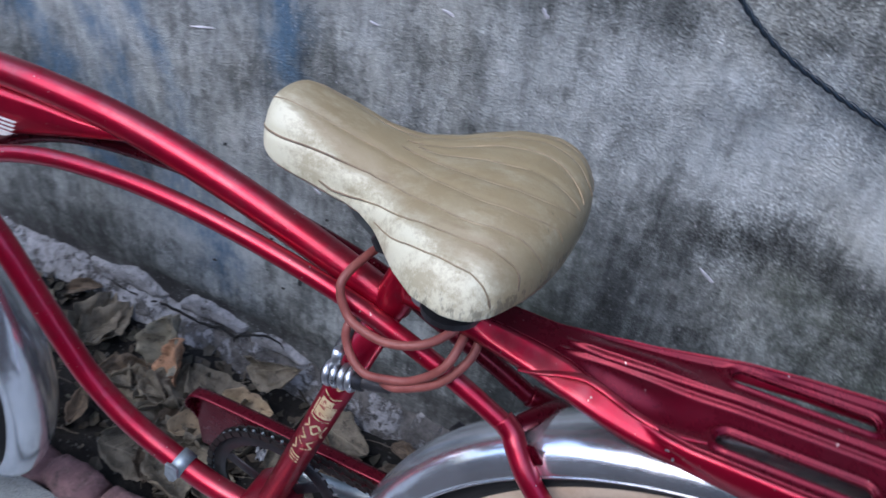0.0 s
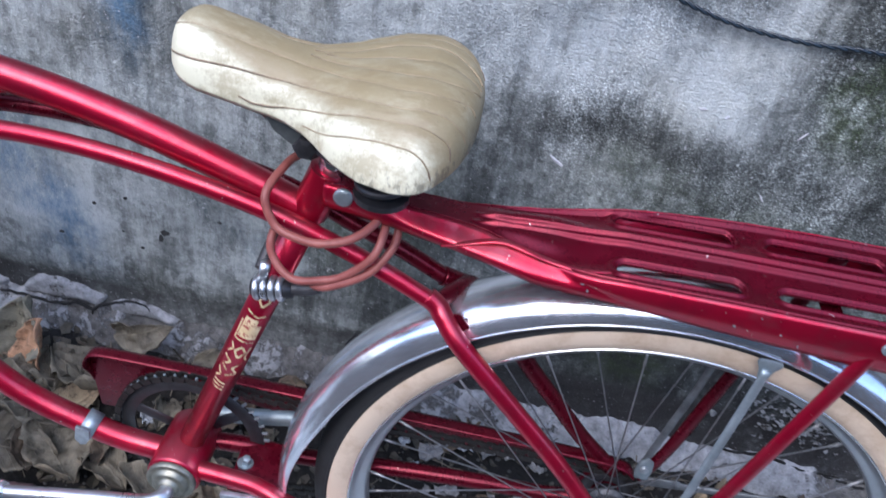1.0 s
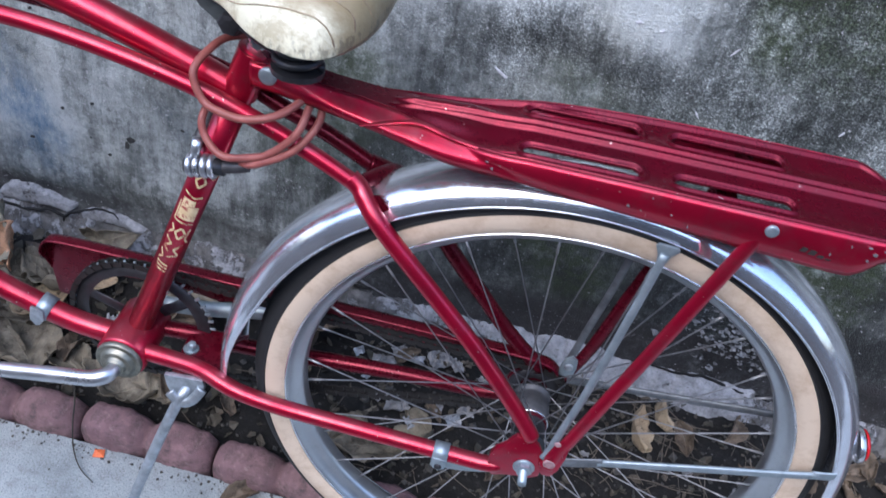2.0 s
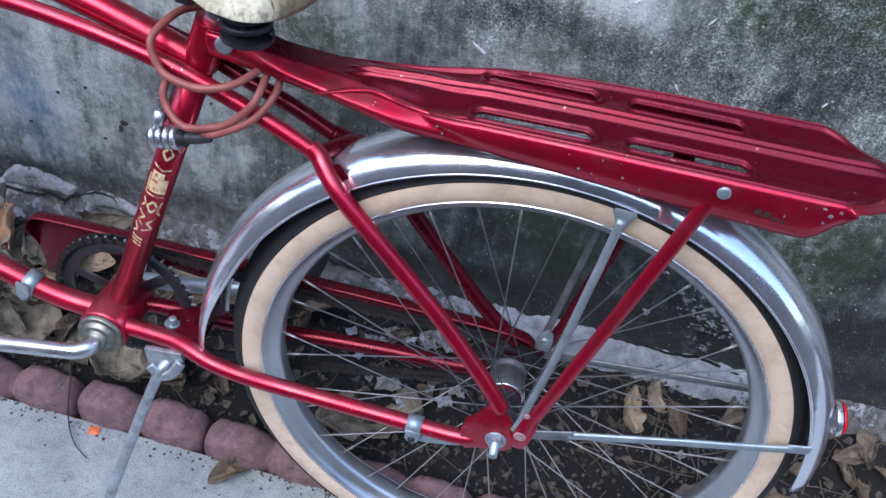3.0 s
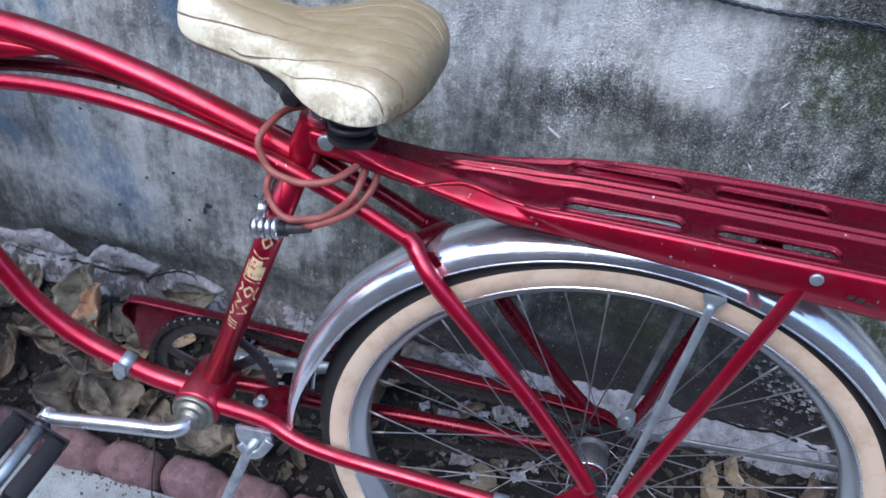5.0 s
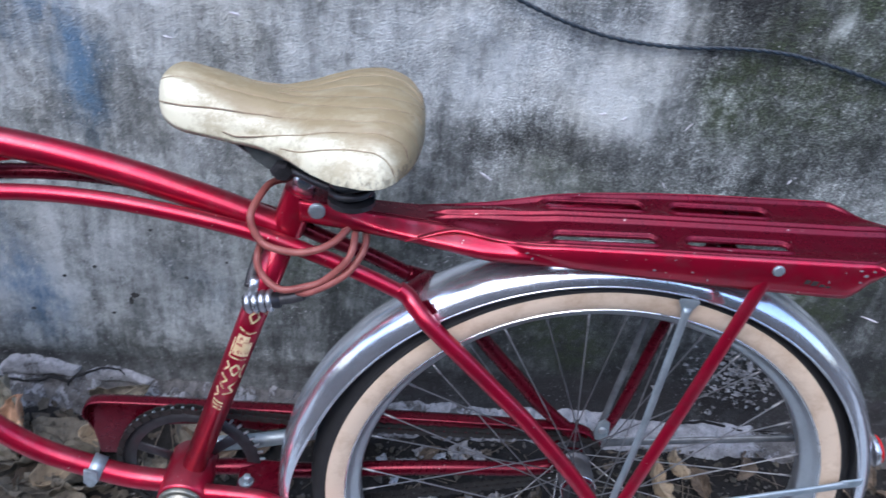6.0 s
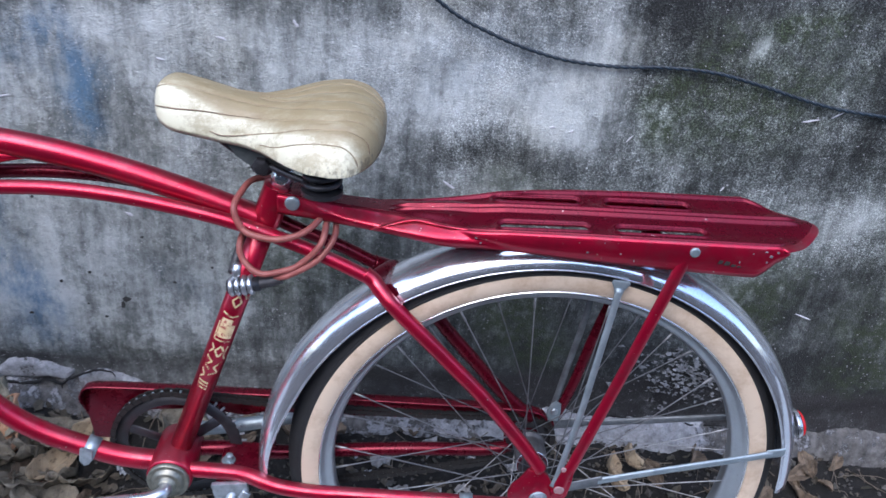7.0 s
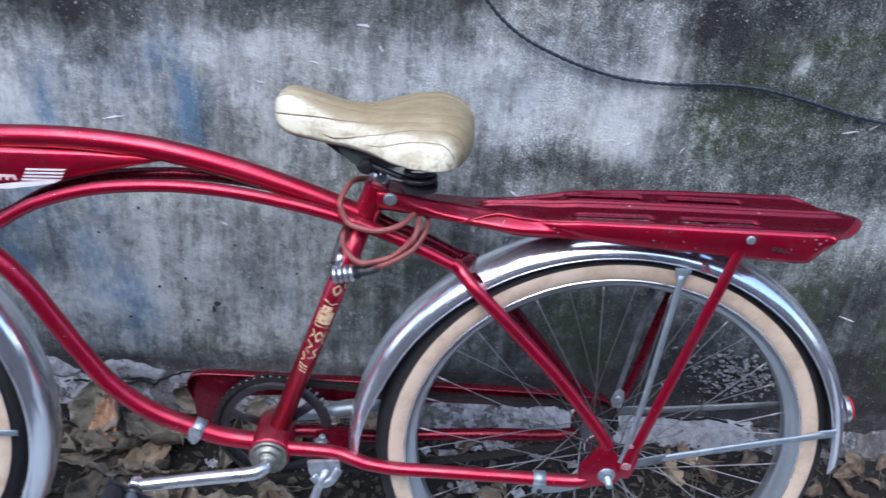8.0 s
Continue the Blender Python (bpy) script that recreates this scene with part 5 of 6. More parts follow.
    for sgn in (-1, 1):
        bolt("rack_bolt", (0.1105, 0.0618 * sgn, 0.6490), (0, sgn, 0), 0.0053, 0.0025, GREY, deck, "round grey bolt head")
        bolt("seat_bolt", (-0.302, 0.0178 * sgn, 0.652), (0, sgn, 0), 0.0078, 0.0035, GREY, deck, "round grey bolt head")
        line = [(0.0185, 0.0665, 0.316), (0.0262, 0.0655, 0.342), (0.0425, 0.064, 0.4035), (0.070, 0.061, 0.506), (0.097, 0.058, 0.610), (0.1065, 0.0565, 0.645)] if sgn < 0 else [(0.020, 0.058, 0.300), (0.043, 0.055, 0.369), (0.0645, 0.052, 0.484), (0.097, 0.054, 0.610), (0.1065, 0.0545, 0.645)]
        # the far stay takes the darker red in place of shade
        leg = tube("rack_stay", [(x, sgn * y, z) for x, y, z in line], lambda u: 0.0070 + 0.0020 * max(0.0, 1 - 6 * u), RED if sgn < 0 else DARKRED, deck, "red flattened steel stay", flat=0.6, up=(0, 1, 0.1), sides=14)
        y = 0.0685 if sgn < 0 else 0.0595
        if sgn < 0:
            plate("stay_foot", [(0.0195, 0.352), (0.0330, 0.352), (0.0335, 0.336), (0.0305, 0.315), (0.0255, 0.3035), (0.0160, 0.3035), (0.0120, 0.312), (0.0130, 0.330)], -0.0672, 0.0035, RED, leg)
            bolt("rivet", (0.0205, -0.0690, 0.3555), (0, -1, 0), 0.0034, 0.0012, WORNRED, leg, "worn pale rivet head")
        bolt("stay_bolt", (0.0197, y * sgn, 0.3235), (0, sgn, 0), 0.0062, 0.003, WORNRED, leg, "worn pale bolt head")
    tube("cross_brace", [(0.085, -0.046, 0.638), (0.085, 0.046, 0.638)], 0.009, DARKRED, deck, flat=0.25, up=(0, 0, 1))
    # nicks where the paint is gone, black scuff at the tail
    for x, z, w, h in ((0.001, 0.640, 0.004, 0.003), (0.017, 0.652, 0.0022, 0.0022), (0.190, 0.650, 0.006, 0.005), (0.196, 0.655, 0.004, 0.004), (0.184, 0.655, 0.005, 0.0025), (0.187, 0.643, 0.003, 0.004), (-0.113, 0.645, 0.005, 0.002), (-0.108, 0.640, 0.003, 0.004), (0.159, 0.641, 0.0015, 0.005), (0.171, 0.652, 0.0015, 0.004), (0.05, 0.634, 0.0012, 0.005), (0.035, 0.641, 0.003, 0.0012)):
        w, h = 0.6 * w, 0.6 * h
        y = -(rack_spread(min(x, 0.19)) * 0.995 + 0.0031)
        plate("paint_nick", [(x - w / 2, z - h / 4), (x - w / 5, z + h / 2), (x + w / 2, z + h / 4), (x + w / 3, z - h / 2)], y, 0.0008, ZINC, deck, bevel=0)
    for i, (x, z, w, h) in enumerate(((0.139, 0.6405, 0.006, 0.0045), (0.146, 0.6395, 0.007, 0.005), (0.153, 0.6375, 0.006, 0.003), (0.159, 0.6365, 0.005, 0.0018))):
        y = -(rack_halfwidth(x) * 0.995 + 0.0042)
        plate("scuff", [(x - w / 2, z - h / 2), (x - w / 4, z + h / 2), (x + w / 2, z + h / 3), (x + w / 3, z - h / 2)], y, 0.0004, SCUFF, deck, bevel=0)
    return deck


def saddle_shape(x):
    """Half width, top and bottom of the saddle at x."""
    hw = lerp([-0.45, -0.41, -0.385, -0.36, -0.345, -0.33, -0.315, -0.30, -0.28, -0.26, -0.24, -0.2], [0.038, 0.0385, 0.0390, 0.0405, 0.0440, 0.0525, 0.0660, 0.0815, 0.0955, 0.1012, 0.1012, 0.0985], x)
    top = lerp([-0.45, -0.42, -0.39, -0.36, -0.335, -0.31, -0.28, -0.25, -0.2], [0.7755, 0.7745, 0.7680, 0.7600, 0.7565, 0.7590, 0.7665, 0.7700, 0.767], x)
    bot = lerp([-0.45, -0.41, -0.37, -0.33, -0.30, -0.26, -0.2], [0.740, 0.732, 0.7255, 0.7215, 0.7195, 0.7190, 0.722], x)
    n = min(1.0, (x + 0.4372) / 0.030)
    r = min(1.0, (-0.210 - x) / 0.050)
    kn = max(0.0, 1 - (1 - n) ** 2.3) ** 0.5
    kr = max(0.0, 1 - (1 - r) ** 2.6) ** 0.5
    k = kn * kr
    mid = bot + 0.35 * (top - bot)
    return hw * k, mid + (top - mid) * kn ** 0.9 * kr ** 0.8, mid - (mid - bot) * kn ** 0.6 * kr ** 0.8


def saddle_point(x, y):
    hw, top, bot = saddle_shape(x)
    e = min(1.0, abs(y) / max(hw, 1e-5))
    p = lerp([-0.44, -0.36, -0.28], [2.4, 2.5, 3.0], x)
    return bot + (top - bot) * max(0.0, 1 - e ** p) ** 0.58


# seams of the saddle cover: (x, share of the half width), alike on both sides
SEAMS = [
    [(-0.4325, 0.48), (-0.405, 0.44), (-0.378, 0.40), (-0.352, 0.36), (-0.326, 0.36), (-0.296, 0.40), (-0.27, 0.44), (-0.238, 0.45), (-0.2196, 0.50), (-0.2135, 0.72)],
    [(-0.4335, 0.96), (-0.424, 0.90), (-0.405, 0.86), (-0.378, 0.80), (-0.35, 0.74), (-0.325, 0.68), (-0.298, 0.62), (-0.27, 0.62), (-0.242, 0.62), (-0.2294, 0.67), (-0.2208, 0.80), (-0.2168, 0.93)],
    [(-0.378, 0.988), (-0.364, 0.985), (-0.346, 0.955), (-0.32, 0.86), (-0.294, 0.76), (-0.265, 0.73), (-0.245, 0.74), (-0.233, 0.80), (-0.2265, 0.87), (-0.2238, 0.96)],
    [(-0.328, 0.985), (-0.312, 0.95), (-0.295, 0.895), (-0.273, 0.86), (-0.254, 0.865), (-0.243, 0.90), (-0.2365, 0.95), (-0.2335, 0.985)],
    [(-0.337, 0.09), (-0.307, 0.17), (-0.275, 0.245), (-0.24, 0.25), (-0.222, 0.22), (-0.2135, 0.20)],
    [(-0.327, 0.002), (-0.30, 0.002), (-0.26, 0.002), (-0.226, 0.002), (-0.2135, 0.002)]]


def seam_sink(x, e, hw):
    """How far the padding dips beside the seams."""
    dip = 0.0
    for q in SEAMS:
        if q[0][0] <= x <= q[-1][0]:
            d = (e - lerp([a for a, b in q], [b for a, b in q], x)) * hw * (1.0 + 1.5 * smooth(0.7, 0.95, e))
            dip = max(dip, math.exp(-((d / 0.0028) ** 2)) * smooth(q[0][0], q[0][0] + 0.012, x) * smooth(-0.2125, -0.222, x))
    return dip


def build_saddle():
    nx, ny = 180, 141
    us = [0.5 - 0.5 * math.cos(math.pi * i / nx) for i in range(nx + 1)]
    xs = [-0.4370 + (0.4370 - 0.2103) * u for u in us]
    verts, faces, wear, grime = [], [], [], []
    for x in xs:
        hw, top, bot = saddle_shape(x)
        for j in range(ny):
            a = (2 * j / (ny - 1) - 1) * math.pi / 2
            y = hw * math.sin(a)
            z = saddle_point(x, y)
            w = noise.noise(Vector((x * 40, y * 40, z * 40)))
            e = abs(y) / max(hw, 1e-5)
            dip = 0.0009 * seam_sink(x, e, hw)
            verts.append((x, y * (1 - dip / max(hw, 0.01) * smooth(0.6, 0.95, e)) + 0.0006 * w, z - dip + 0.0006 * w))
            side = smooth(bot, top, z)
            reach = lerp([-0.44, -0.42, -0.39, -0.36, -0.33, -0.30, -0.27, -0.24, -0.22], [0.30, 0.56, 0.72, 0.80, 0.84, 0.82, 0.83, 0.90, 1.2], x)
            wear.append(smooth(reach + 0.20, reach - 0.16, e + 0.06 * noise.noise(Vector((x * 30, y * 30, 2)))) * (0.78 + 0.22 * smooth(-0.44, -0.36, x)))
            grime.append(smooth(0.42, 0.0, side) * smooth(-0.315, -0.275, x) + 0.35 * smooth(-0.25, -0.22, x))
        for y in (0.86 * hw, -0.86 * hw):
            verts.append((x, y, bot - 0.006))
            wear.append(0.9)
            grime.append(1.0)
    m = ny + 2
    for i in range(nx):
        for j in range(m):
            k = (j + 1) % m
            faces.append((i * m + j, (i + 1) * m + j, (i + 1) * m + k, i * m + k))
    faces.append(tuple(range(m)))
    faces.append(tuple(range(nx * m, (nx + 1) * m))[::-1])
    cover = mesh_object("saddle", verts, faces, VINYL, bicycle, "padded cream vinyl saddle, yellowed and grubby")
    at = cover.data.attributes.new("wear", "FLOAT", "POINT")
    at.data.foreach_set("value", np.array(wear, dtype=np.float32))
    at = cover.data.attributes.new("grime", "FLOAT", "POINT")
    at.data.foreach_set("value", np.array(grime, dtype=np.float32))
    # welded seams running from nose to tail
    seams = [(q, sg) for q in SEAMS for sg in (-1, 1)]
    for q, sg in seams[:-1]:
        pts = []
        for p in curve_points([(x, e, 0) for x, e in q], 9):
            e = min(0.99, p.y)
            hw = saddle_shape(p.x)[0]
            pts.append((p.x, sg * hw * e, saddle_point(p.x, hw * e) - 0.0014 * seam_sink(p.x, e, hw) + 0.0004))
        v, f = sweep(pts, 0.00052, 8)
        mesh_object("seam", v, f, SEAM, cover, "pale welded seam")
        # stretches where the seam has split and gathered dirt
        kind = SEAMS.index(q)
        for lo, hi in (((-0.445, -0.338),) if kind == 1 else ((-0.39, -0.34), (-0.228, -0.2)) if kind == 2 else ((-0.236, -0.2),) if kind == 3 else ()):
            run = [Vector(a) + Vector((0, 0.0004 * (1 if a[1] > 0 else -1), -0.0003)) for a in pts if lo < a[0] < hi]
            if len(run) > 3:
                v, f = sweep(run, lambda u: 0.0002 + 0.0005 * math.sin(math.pi * min(0.98, u + 0.02)), 8)
                mesh_object("split_seam", v, f, SPLIT, cover, "dirt-black split in the seam")
    # underside: pan, springs, clamp
    bm = bmesh.new()
    box(bm, (0.085, 0.070, 0.014), pose(-0.285, 0, 0.714, 0, 4, 0), 0.004)
    box(bm, (0.085, 0.036, 0.014), pose(-0.360, 0, 0.716, 0, 24, 0), 0.004)
    box(bm, (0.030, 0.040, 0.020), pose(-0.330, 0, 0.700, 0, 10, 0), 0.004)
    part("saddle_pan", bm, PAN, cover, "dark steel undercarriage")
    for s in (-1, 1):
        turns, pts = 3.2, []
        for i in range(90):
            u = i / 89
            a = 2 * math.pi * turns * u
            r = 0.0178 - 0.0025 * u
            pts.append((-0.269 + r * math.cos(a), 0.050 * s + r * math.sin(a), 0.687 + 0.026 * u))
        v, f = sweep(pts, 0.0030, 8)
        mesh_object("coil_spring", v, f, DARK, cover, "dark steel coil spring")
        revolve_z("spring_seat", (-0.269, 0.050 * s, 0.6805), 0.0205, 0.0045, DARK, cover)
        plate("pan_cheek", [(-0.370, 0.722), (-0.356, 0.702), (-0.338, 0.690), (-0.318, 0.690), (-0.292, 0.695), (-0.290, 0.706), (-0.330, 0.716)], 0.024 * s, 0.003, PAN, cover)
        tube("saddle_rail", [(-0.268, 0.045 * s, 0.684), (-0.295, 0.040 * s, 0.690), (-0.325, 0.026 * s, 0.6955), (-0.36, 0.014 * s, 0.705), (-0.380, 0.009 * s, 0.717)], 0.0036, DARK, cover, sides=10)
        bolt("clamp_nut", (-0.331, 0.022 * s, 0.6945), (0, s, 0), 0.0100, 0.010, DARK, cover, hexagon=True, dome=0.3)
    tube("clamp_barrel", [(-0.331, -0.024, 0.6945), (-0.331, 0.024, 0.6945)], 0.0120, DARK, cover)
    tube("seat_post", [(-0.318, 0, 0.655), (-0.3115, 0, 0.688)], 0.0112, BRIGHT, bicycle, "short chrome seat post", sides=20)
    tube("seat_clamp", [(-0.3325, 0, 0.6185), (-0.330, 0, 0.626), (-0.3195, 0, 0.658), (-0.3178, 0, 0.6635)], lambda u: 0.0156 - 0.0022 * max(0.0, (u - 0.9) * 10) - 0.0014 * max(0.0, 1 - 9 * u), RED, bicycle, sides=20)
    return cover


def revolve_z(name, c, r, h, mat, parent, label=""):
    n, verts, faces = 24, [], []
    rings = [(0.3 * r, 0), (r, 0), (r, h), (0.3 * r, h)]
    for rr, z in rings:
        for j in range(n):
            a = 2 * math.pi * j / n
            verts.append((c[0] + rr * math.cos(a), c[1] + rr * math.sin(a), c[2] + z))
    for i in range(4):
        for j in range(n):
            k, m = (j + 1) % n, (i + 1) % 4
            faces.append((i * n + j, i * n + k, m * n + k, m * n + j))
    return mesh_object(name, verts, faces, mat, parent, label, smooth=False)


def build_transfer():
    """The cream transfer on the seat tube: lozenges, a badge and chevrons, laid round the tube."""
    a = Vector((-0.3175, 0, 0.664))
    axis = (a - BB).normalized()
    side = Vector((-axis.z, 0, axis.x)).normalized()
    out = Vector((0, -1, 0))
    seat = next(o for o in bicycle.children if o.name.startswith("seat_tube"))

    def at(u, s):
        """u across (metres round the tube), s along it from the bracket."""
        ang = u / 0.0132
        r = 0.01345
        return BB + axis * s + (out * math.cos(ang) + side * math.sin(ang)) * r

    def stroke(name, pts, w):
        verts, faces = [], []
        line = []
        for p, q in zip(pts, pts[1:]):
            for k in range(5):
                line.append((p[0] + (q[0] - p[0]) * k / 4, p[1] + (q[1] - p[1]) * k / 4))
            d = Vector((q[0] - p[0], q[1] - p[1])).normalized()
            nrm = Vector((-d.y, d.x)) * w / 2
            i0 = len(verts)
            for k in range(5):
                u, s = p[0] + (q[0] - p[0]) * k / 4, p[1] + (q[1] - p[1]) * k / 4
                verts += [at(u - nrm.x, s - nrm.y), at(u + nrm.x, s + nrm.y)]
            for k in range(4):
                faces.append((i0 + 2 * k, i0 + 2 * k + 1, i0 + 2 * k + 3, i0 + 2 * k + 2))
        return mesh_object(name, verts, faces, CREAM, seat, "worn cream transfer")

    def lozenge(u, s, w, h, t=0.0023):
        stroke("lozenge", [(u - w, s), (u, s + h), (u + w, s), (u, s - h), (u - w, s)], t)

    u0 = 0.0
    lozenge(u0 - 0.002, 0.258, 0.0050, 0.0080)
    lozenge(u0 - 0.013, 0.268, 0.0040, 0.006)
    stroke("scroll", [(u0 + 0.006, 0.272), (u0 + 0.002, 0.269), (u0 - 0.005, 0.2715)], 0.0020)
    # badge with a cut corner
    us = np.linspace(-0.0105, 0.0070, 8)
    ss = np.linspace(0.2055, 0.2325, 8)
    verts = [at(u0 + u, s) for s in ss for u in us]
    mesh_object("badge", verts, [(i * 8 + j, i * 8 + j + 1, i * 8 + j + 9, i * 8 + j + 8) for i in range(7) for j in range(7) if not (i > 4 and j < 2)], CREAM, seat, "plain cream badge")
    stroke("badge_line", [(u0 - 0.0095, 0.239), (u0 - 0.002, 0.236), (u0 + 0.0085, 0.240)], 0.0020)
    stroke("badge_line", [(u0 - 0.0105, 0.201), (u0 + 0.0085, 0.201), (u0 + 0.0090, 0.226)], 0.0018)
    lozenge(u0 - 0.003, 0.186, 0.0050, 0.0080)
    stroke("scroll", [(u0 + 0.008, 0.194), (u0 + 0.004, 0.188), (u0 + 0.009, 0.181)], 0.0020)
    stroke("scroll", [(u0 - 0.011, 0.194), (u0 - 0.009, 0.180), (u0 - 0.013, 0.174)], 0.0020)
    stroke("chevron", [(u0 + 0.009, 0.176), (u0 + 0.001, 0.170), (u0 + 0.007, 0.163), (u0 + 0.001, 0.158)], 0.0022)
    stroke("chevron", [(u0 - 0.010, 0.171), (u0 - 0.003, 0.162), (u0 - 0.009, 0.155), (u0 + 0.000, 0.150)], 0.0022)
    stroke("chevron", [(u0 + 0.009, 0.157), (u0 + 0.004, 0.149), (u0 + 0.009, 0.144)], 0.0021)
    for k in range(3):
        stroke("bar", [(u0 - 0.004, 0.137 - 0.0045 * k), (u0 + 0.008, 0.140 - 0.0045 * k)], 0.0020)


def build_tank():
    """The hollow panel under the top tube, drawn out to a point."""
    xs = np.linspace(-0.92, -0.562, 70)
    prof = 9
    verts, faces = [], []
    for x in xs:
        top = lerp([-0.92, -0.83, -0.75, -0.65, -0.60, -0.562], [0.640, 0.670, 0.681, 0.682, 0.680, 0.6765], x)
        bot = lerp([-0.92, -0.83, -0.75, -0.70, -0.66, -0.62, -0.585, -0.562], [0.615, 0.628, 0.634, 0.642, 0.653, 0.664, 0.672, 0.6755], x)
        w = lerp([-0.92, -0.75, -0.62, -0.562], [0.018, 0.018, 0.013, 0.003], x)
        for j in range(prof):
            a = math.pi * (j / (prof - 1))
            verts.append((x, -w * (0.82 + 0.18 * math.sin(a)), top + (bot - top) * j / (prof - 1)))
        for j in range(prof):
            a = math.pi * (j / (prof - 1))
            verts.append((x, w * (0.82 + 0.18 * math.sin(a)), bot + (top - bot) * j / (prof - 1)))
    m = 2 * prof
    for i in range(len(xs) - 1):
        for j in range(m):
            k = (j + 1) % m
            faces.append((i * m + j, i * m + k, (i + 1) * m + k, (i + 1) * m + j))
    faces.append(tuple(range(m))[::-1])
    faces.append(tuple(range((len(xs) - 1) * m, len(xs) * m)))
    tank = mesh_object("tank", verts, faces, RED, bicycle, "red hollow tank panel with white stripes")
    for k in range(4):
        z = 0.6605 - 0.0043 * k
        x0, x1 = -0.722 - 0.0022 * k, -0.675 - 0.0022 * k
        plate("stripe", [(x0, z - 0.0022), (x0 + 0.001, z), (x1, z + 0.0022), (x1 - 0.003, z)], -0.0188, 0.0006, WHITE, tank, bevel=0)
    plate("swoosh", [(-0.800, 0.631), (-0.800, 0.6355), (-0.757, 0.6385), (-0.727, 0.6435), (-0.70, 0.6465), (-0.681, 0.6500), (-0.690, 0.6450), (-0.715, 0.6390), (-0.745, 0.6340)], -0.0188, 0.0006, WHITE, tank, "white curved stripe", bevel=0)
    plate("name_plate", [(-0.800, 0.641), (-0.800, 0.6505), (-0.735, 0.6515), (-0.733, 0.6455)], -0.0188, 0.0006, NAMEPLATE, tank, "faded pink-white lettering panel", bevel=0)
    for k in range(7):
        x = -0.795 + 0.0088 * k
        plate("letter_bar", [(x, 0.6435), (x, 0.6480), (x + 0.005, 0.6485), (x + 0.005, 0.6440)], -0.0193, 0.0004, RED, tank, bevel=0)
    plate("end_chip", [(-0.572, 0.6765), (-0.552, 0.6765), (-0.554, 0.6795), (-0.57, 0.680)], -0.007, 0.0015, WHITE, tank, bevel=0)


def build_kickstand():
    bm = bmesh.new()
    box(bm, (0.036, 0.052, 0.004), pose(-0.372, -0.004, 0.2715, 0, 4, 0), 0.0012)
    plate_ob = part("kickstand", bm, ZINC, bicycle, "galvanised steel kickstand, folded down")
    plate("bracket_cheek", [(-0.395, 0.279), (-0.352, 0.284), (-0.350, 0.270), (-0.360, 0.252), (-0.372, 0.238), (-0.384, 0.243), (-0.392, 0.262)], -0.040, 0.006, ZINC, plate_ob)
    tube("hook", [(-0.352, -0.044, 0.272), (-0.362, -0.050, 0.256), (-0.374, -0.052, 0.252), (-0.386, -0.050, 0.262)], 0.006, ZINC, plate_ob, flat=0.5)
    tube("leg", [(-0.366, -0.030, 0.264), (-0.371, -0.044, 0.262), (-0.378, -0.052, 0.246), (-0.398, -0.070, 0.180), (-0.424, -0.096, 0.085), (-0.444, -0.116, 0.012), (-0.4468, -0.1195, 0.0035)], 0.0060, ZINC, plate_ob, sides=14)
    bolt("kick_bolt", (-0.382, 0.0, 0.2785), (0.15, -0.1, 1), 0.0050, 0.013, GREY, plate_ob, hexagon=True, dome=0.15)
    revolve_z("washer", (-0.382, 0, 0.2795), 0.0085, 0.002, GREY, plate_ob)


def build_small_parts():
    # brake arm and its clip on the chain stay
    tube("brake_arm", [(0.0, -0.0575, 0.299), (-0.03, -0.0590, 0.284), (-0.06, -0.0600, 0.275), (-0.086, -0.0605, 0.272), (-0.095, -0.061, 0.272)], 0.0078, GREY, bicycle, "flat grey coaster brake arm", flat=0.25, up=(0, 1, 0), sides=12)
    tube("brake_clip", [(-0.095, -0.056, 0.2845), (-0.079, -0.0565, 0.285)], 0.0106, GREY, bicycle, "grey steel brake clip", sides=18)
    plate("clip_tongue", [(-0.095, 0.285), (-0.079, 0.285), (-0.080, 0.271), (-0.086, 0.266), (-0.093, 0.270)], -0.0665, 0.0022, GREY, bicycle)
    bolt("clip_screw", (-0.087, -0.0672, 0.2735), (0, -1, 0), 0.004, 0.0025, DARK, bicycle)
    # reflector on the tail of the mudguard
    n = Vector((math.cos(radians(14)), 0, math.sin(radians(14))))
    o = Vector((-0.004, 0, 0.3055)) + n * 0.331
    bolt("reflector", o, n, 0.0190, 0.006, BRIGHT, bicycle, "round red reflector in a chrome rim", dome=0.2)
    r = bicycle.children[-1]
    bolt("reflector_lens", o + n * 0.0066, n, 0.0165, 0.0045, LAMPRED, r, "red lens", dome=0.7)


def build_fork():
    for s in (-1, 1):
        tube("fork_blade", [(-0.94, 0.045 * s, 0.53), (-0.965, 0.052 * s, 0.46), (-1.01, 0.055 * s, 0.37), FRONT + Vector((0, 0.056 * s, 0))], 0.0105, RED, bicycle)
        tube("mudguard_stay", [FRONT + Vector((0, 0.062 * s, 0)), FRONT + Vector((0.15, 0.052 * s, -0.004)), FRONT + Vector((0.302, 0.036 * s, -0.008))], 0.0056, GREY, bicycle, "dull grey steel mudguard stay", flat=0.32, up=(0, 1, 0.2))
    tube("fork_crown", [(-0.938, -0.05, 0.535), (-0.938, 0.05, 0.535)], 0.013, RED, bicycle)


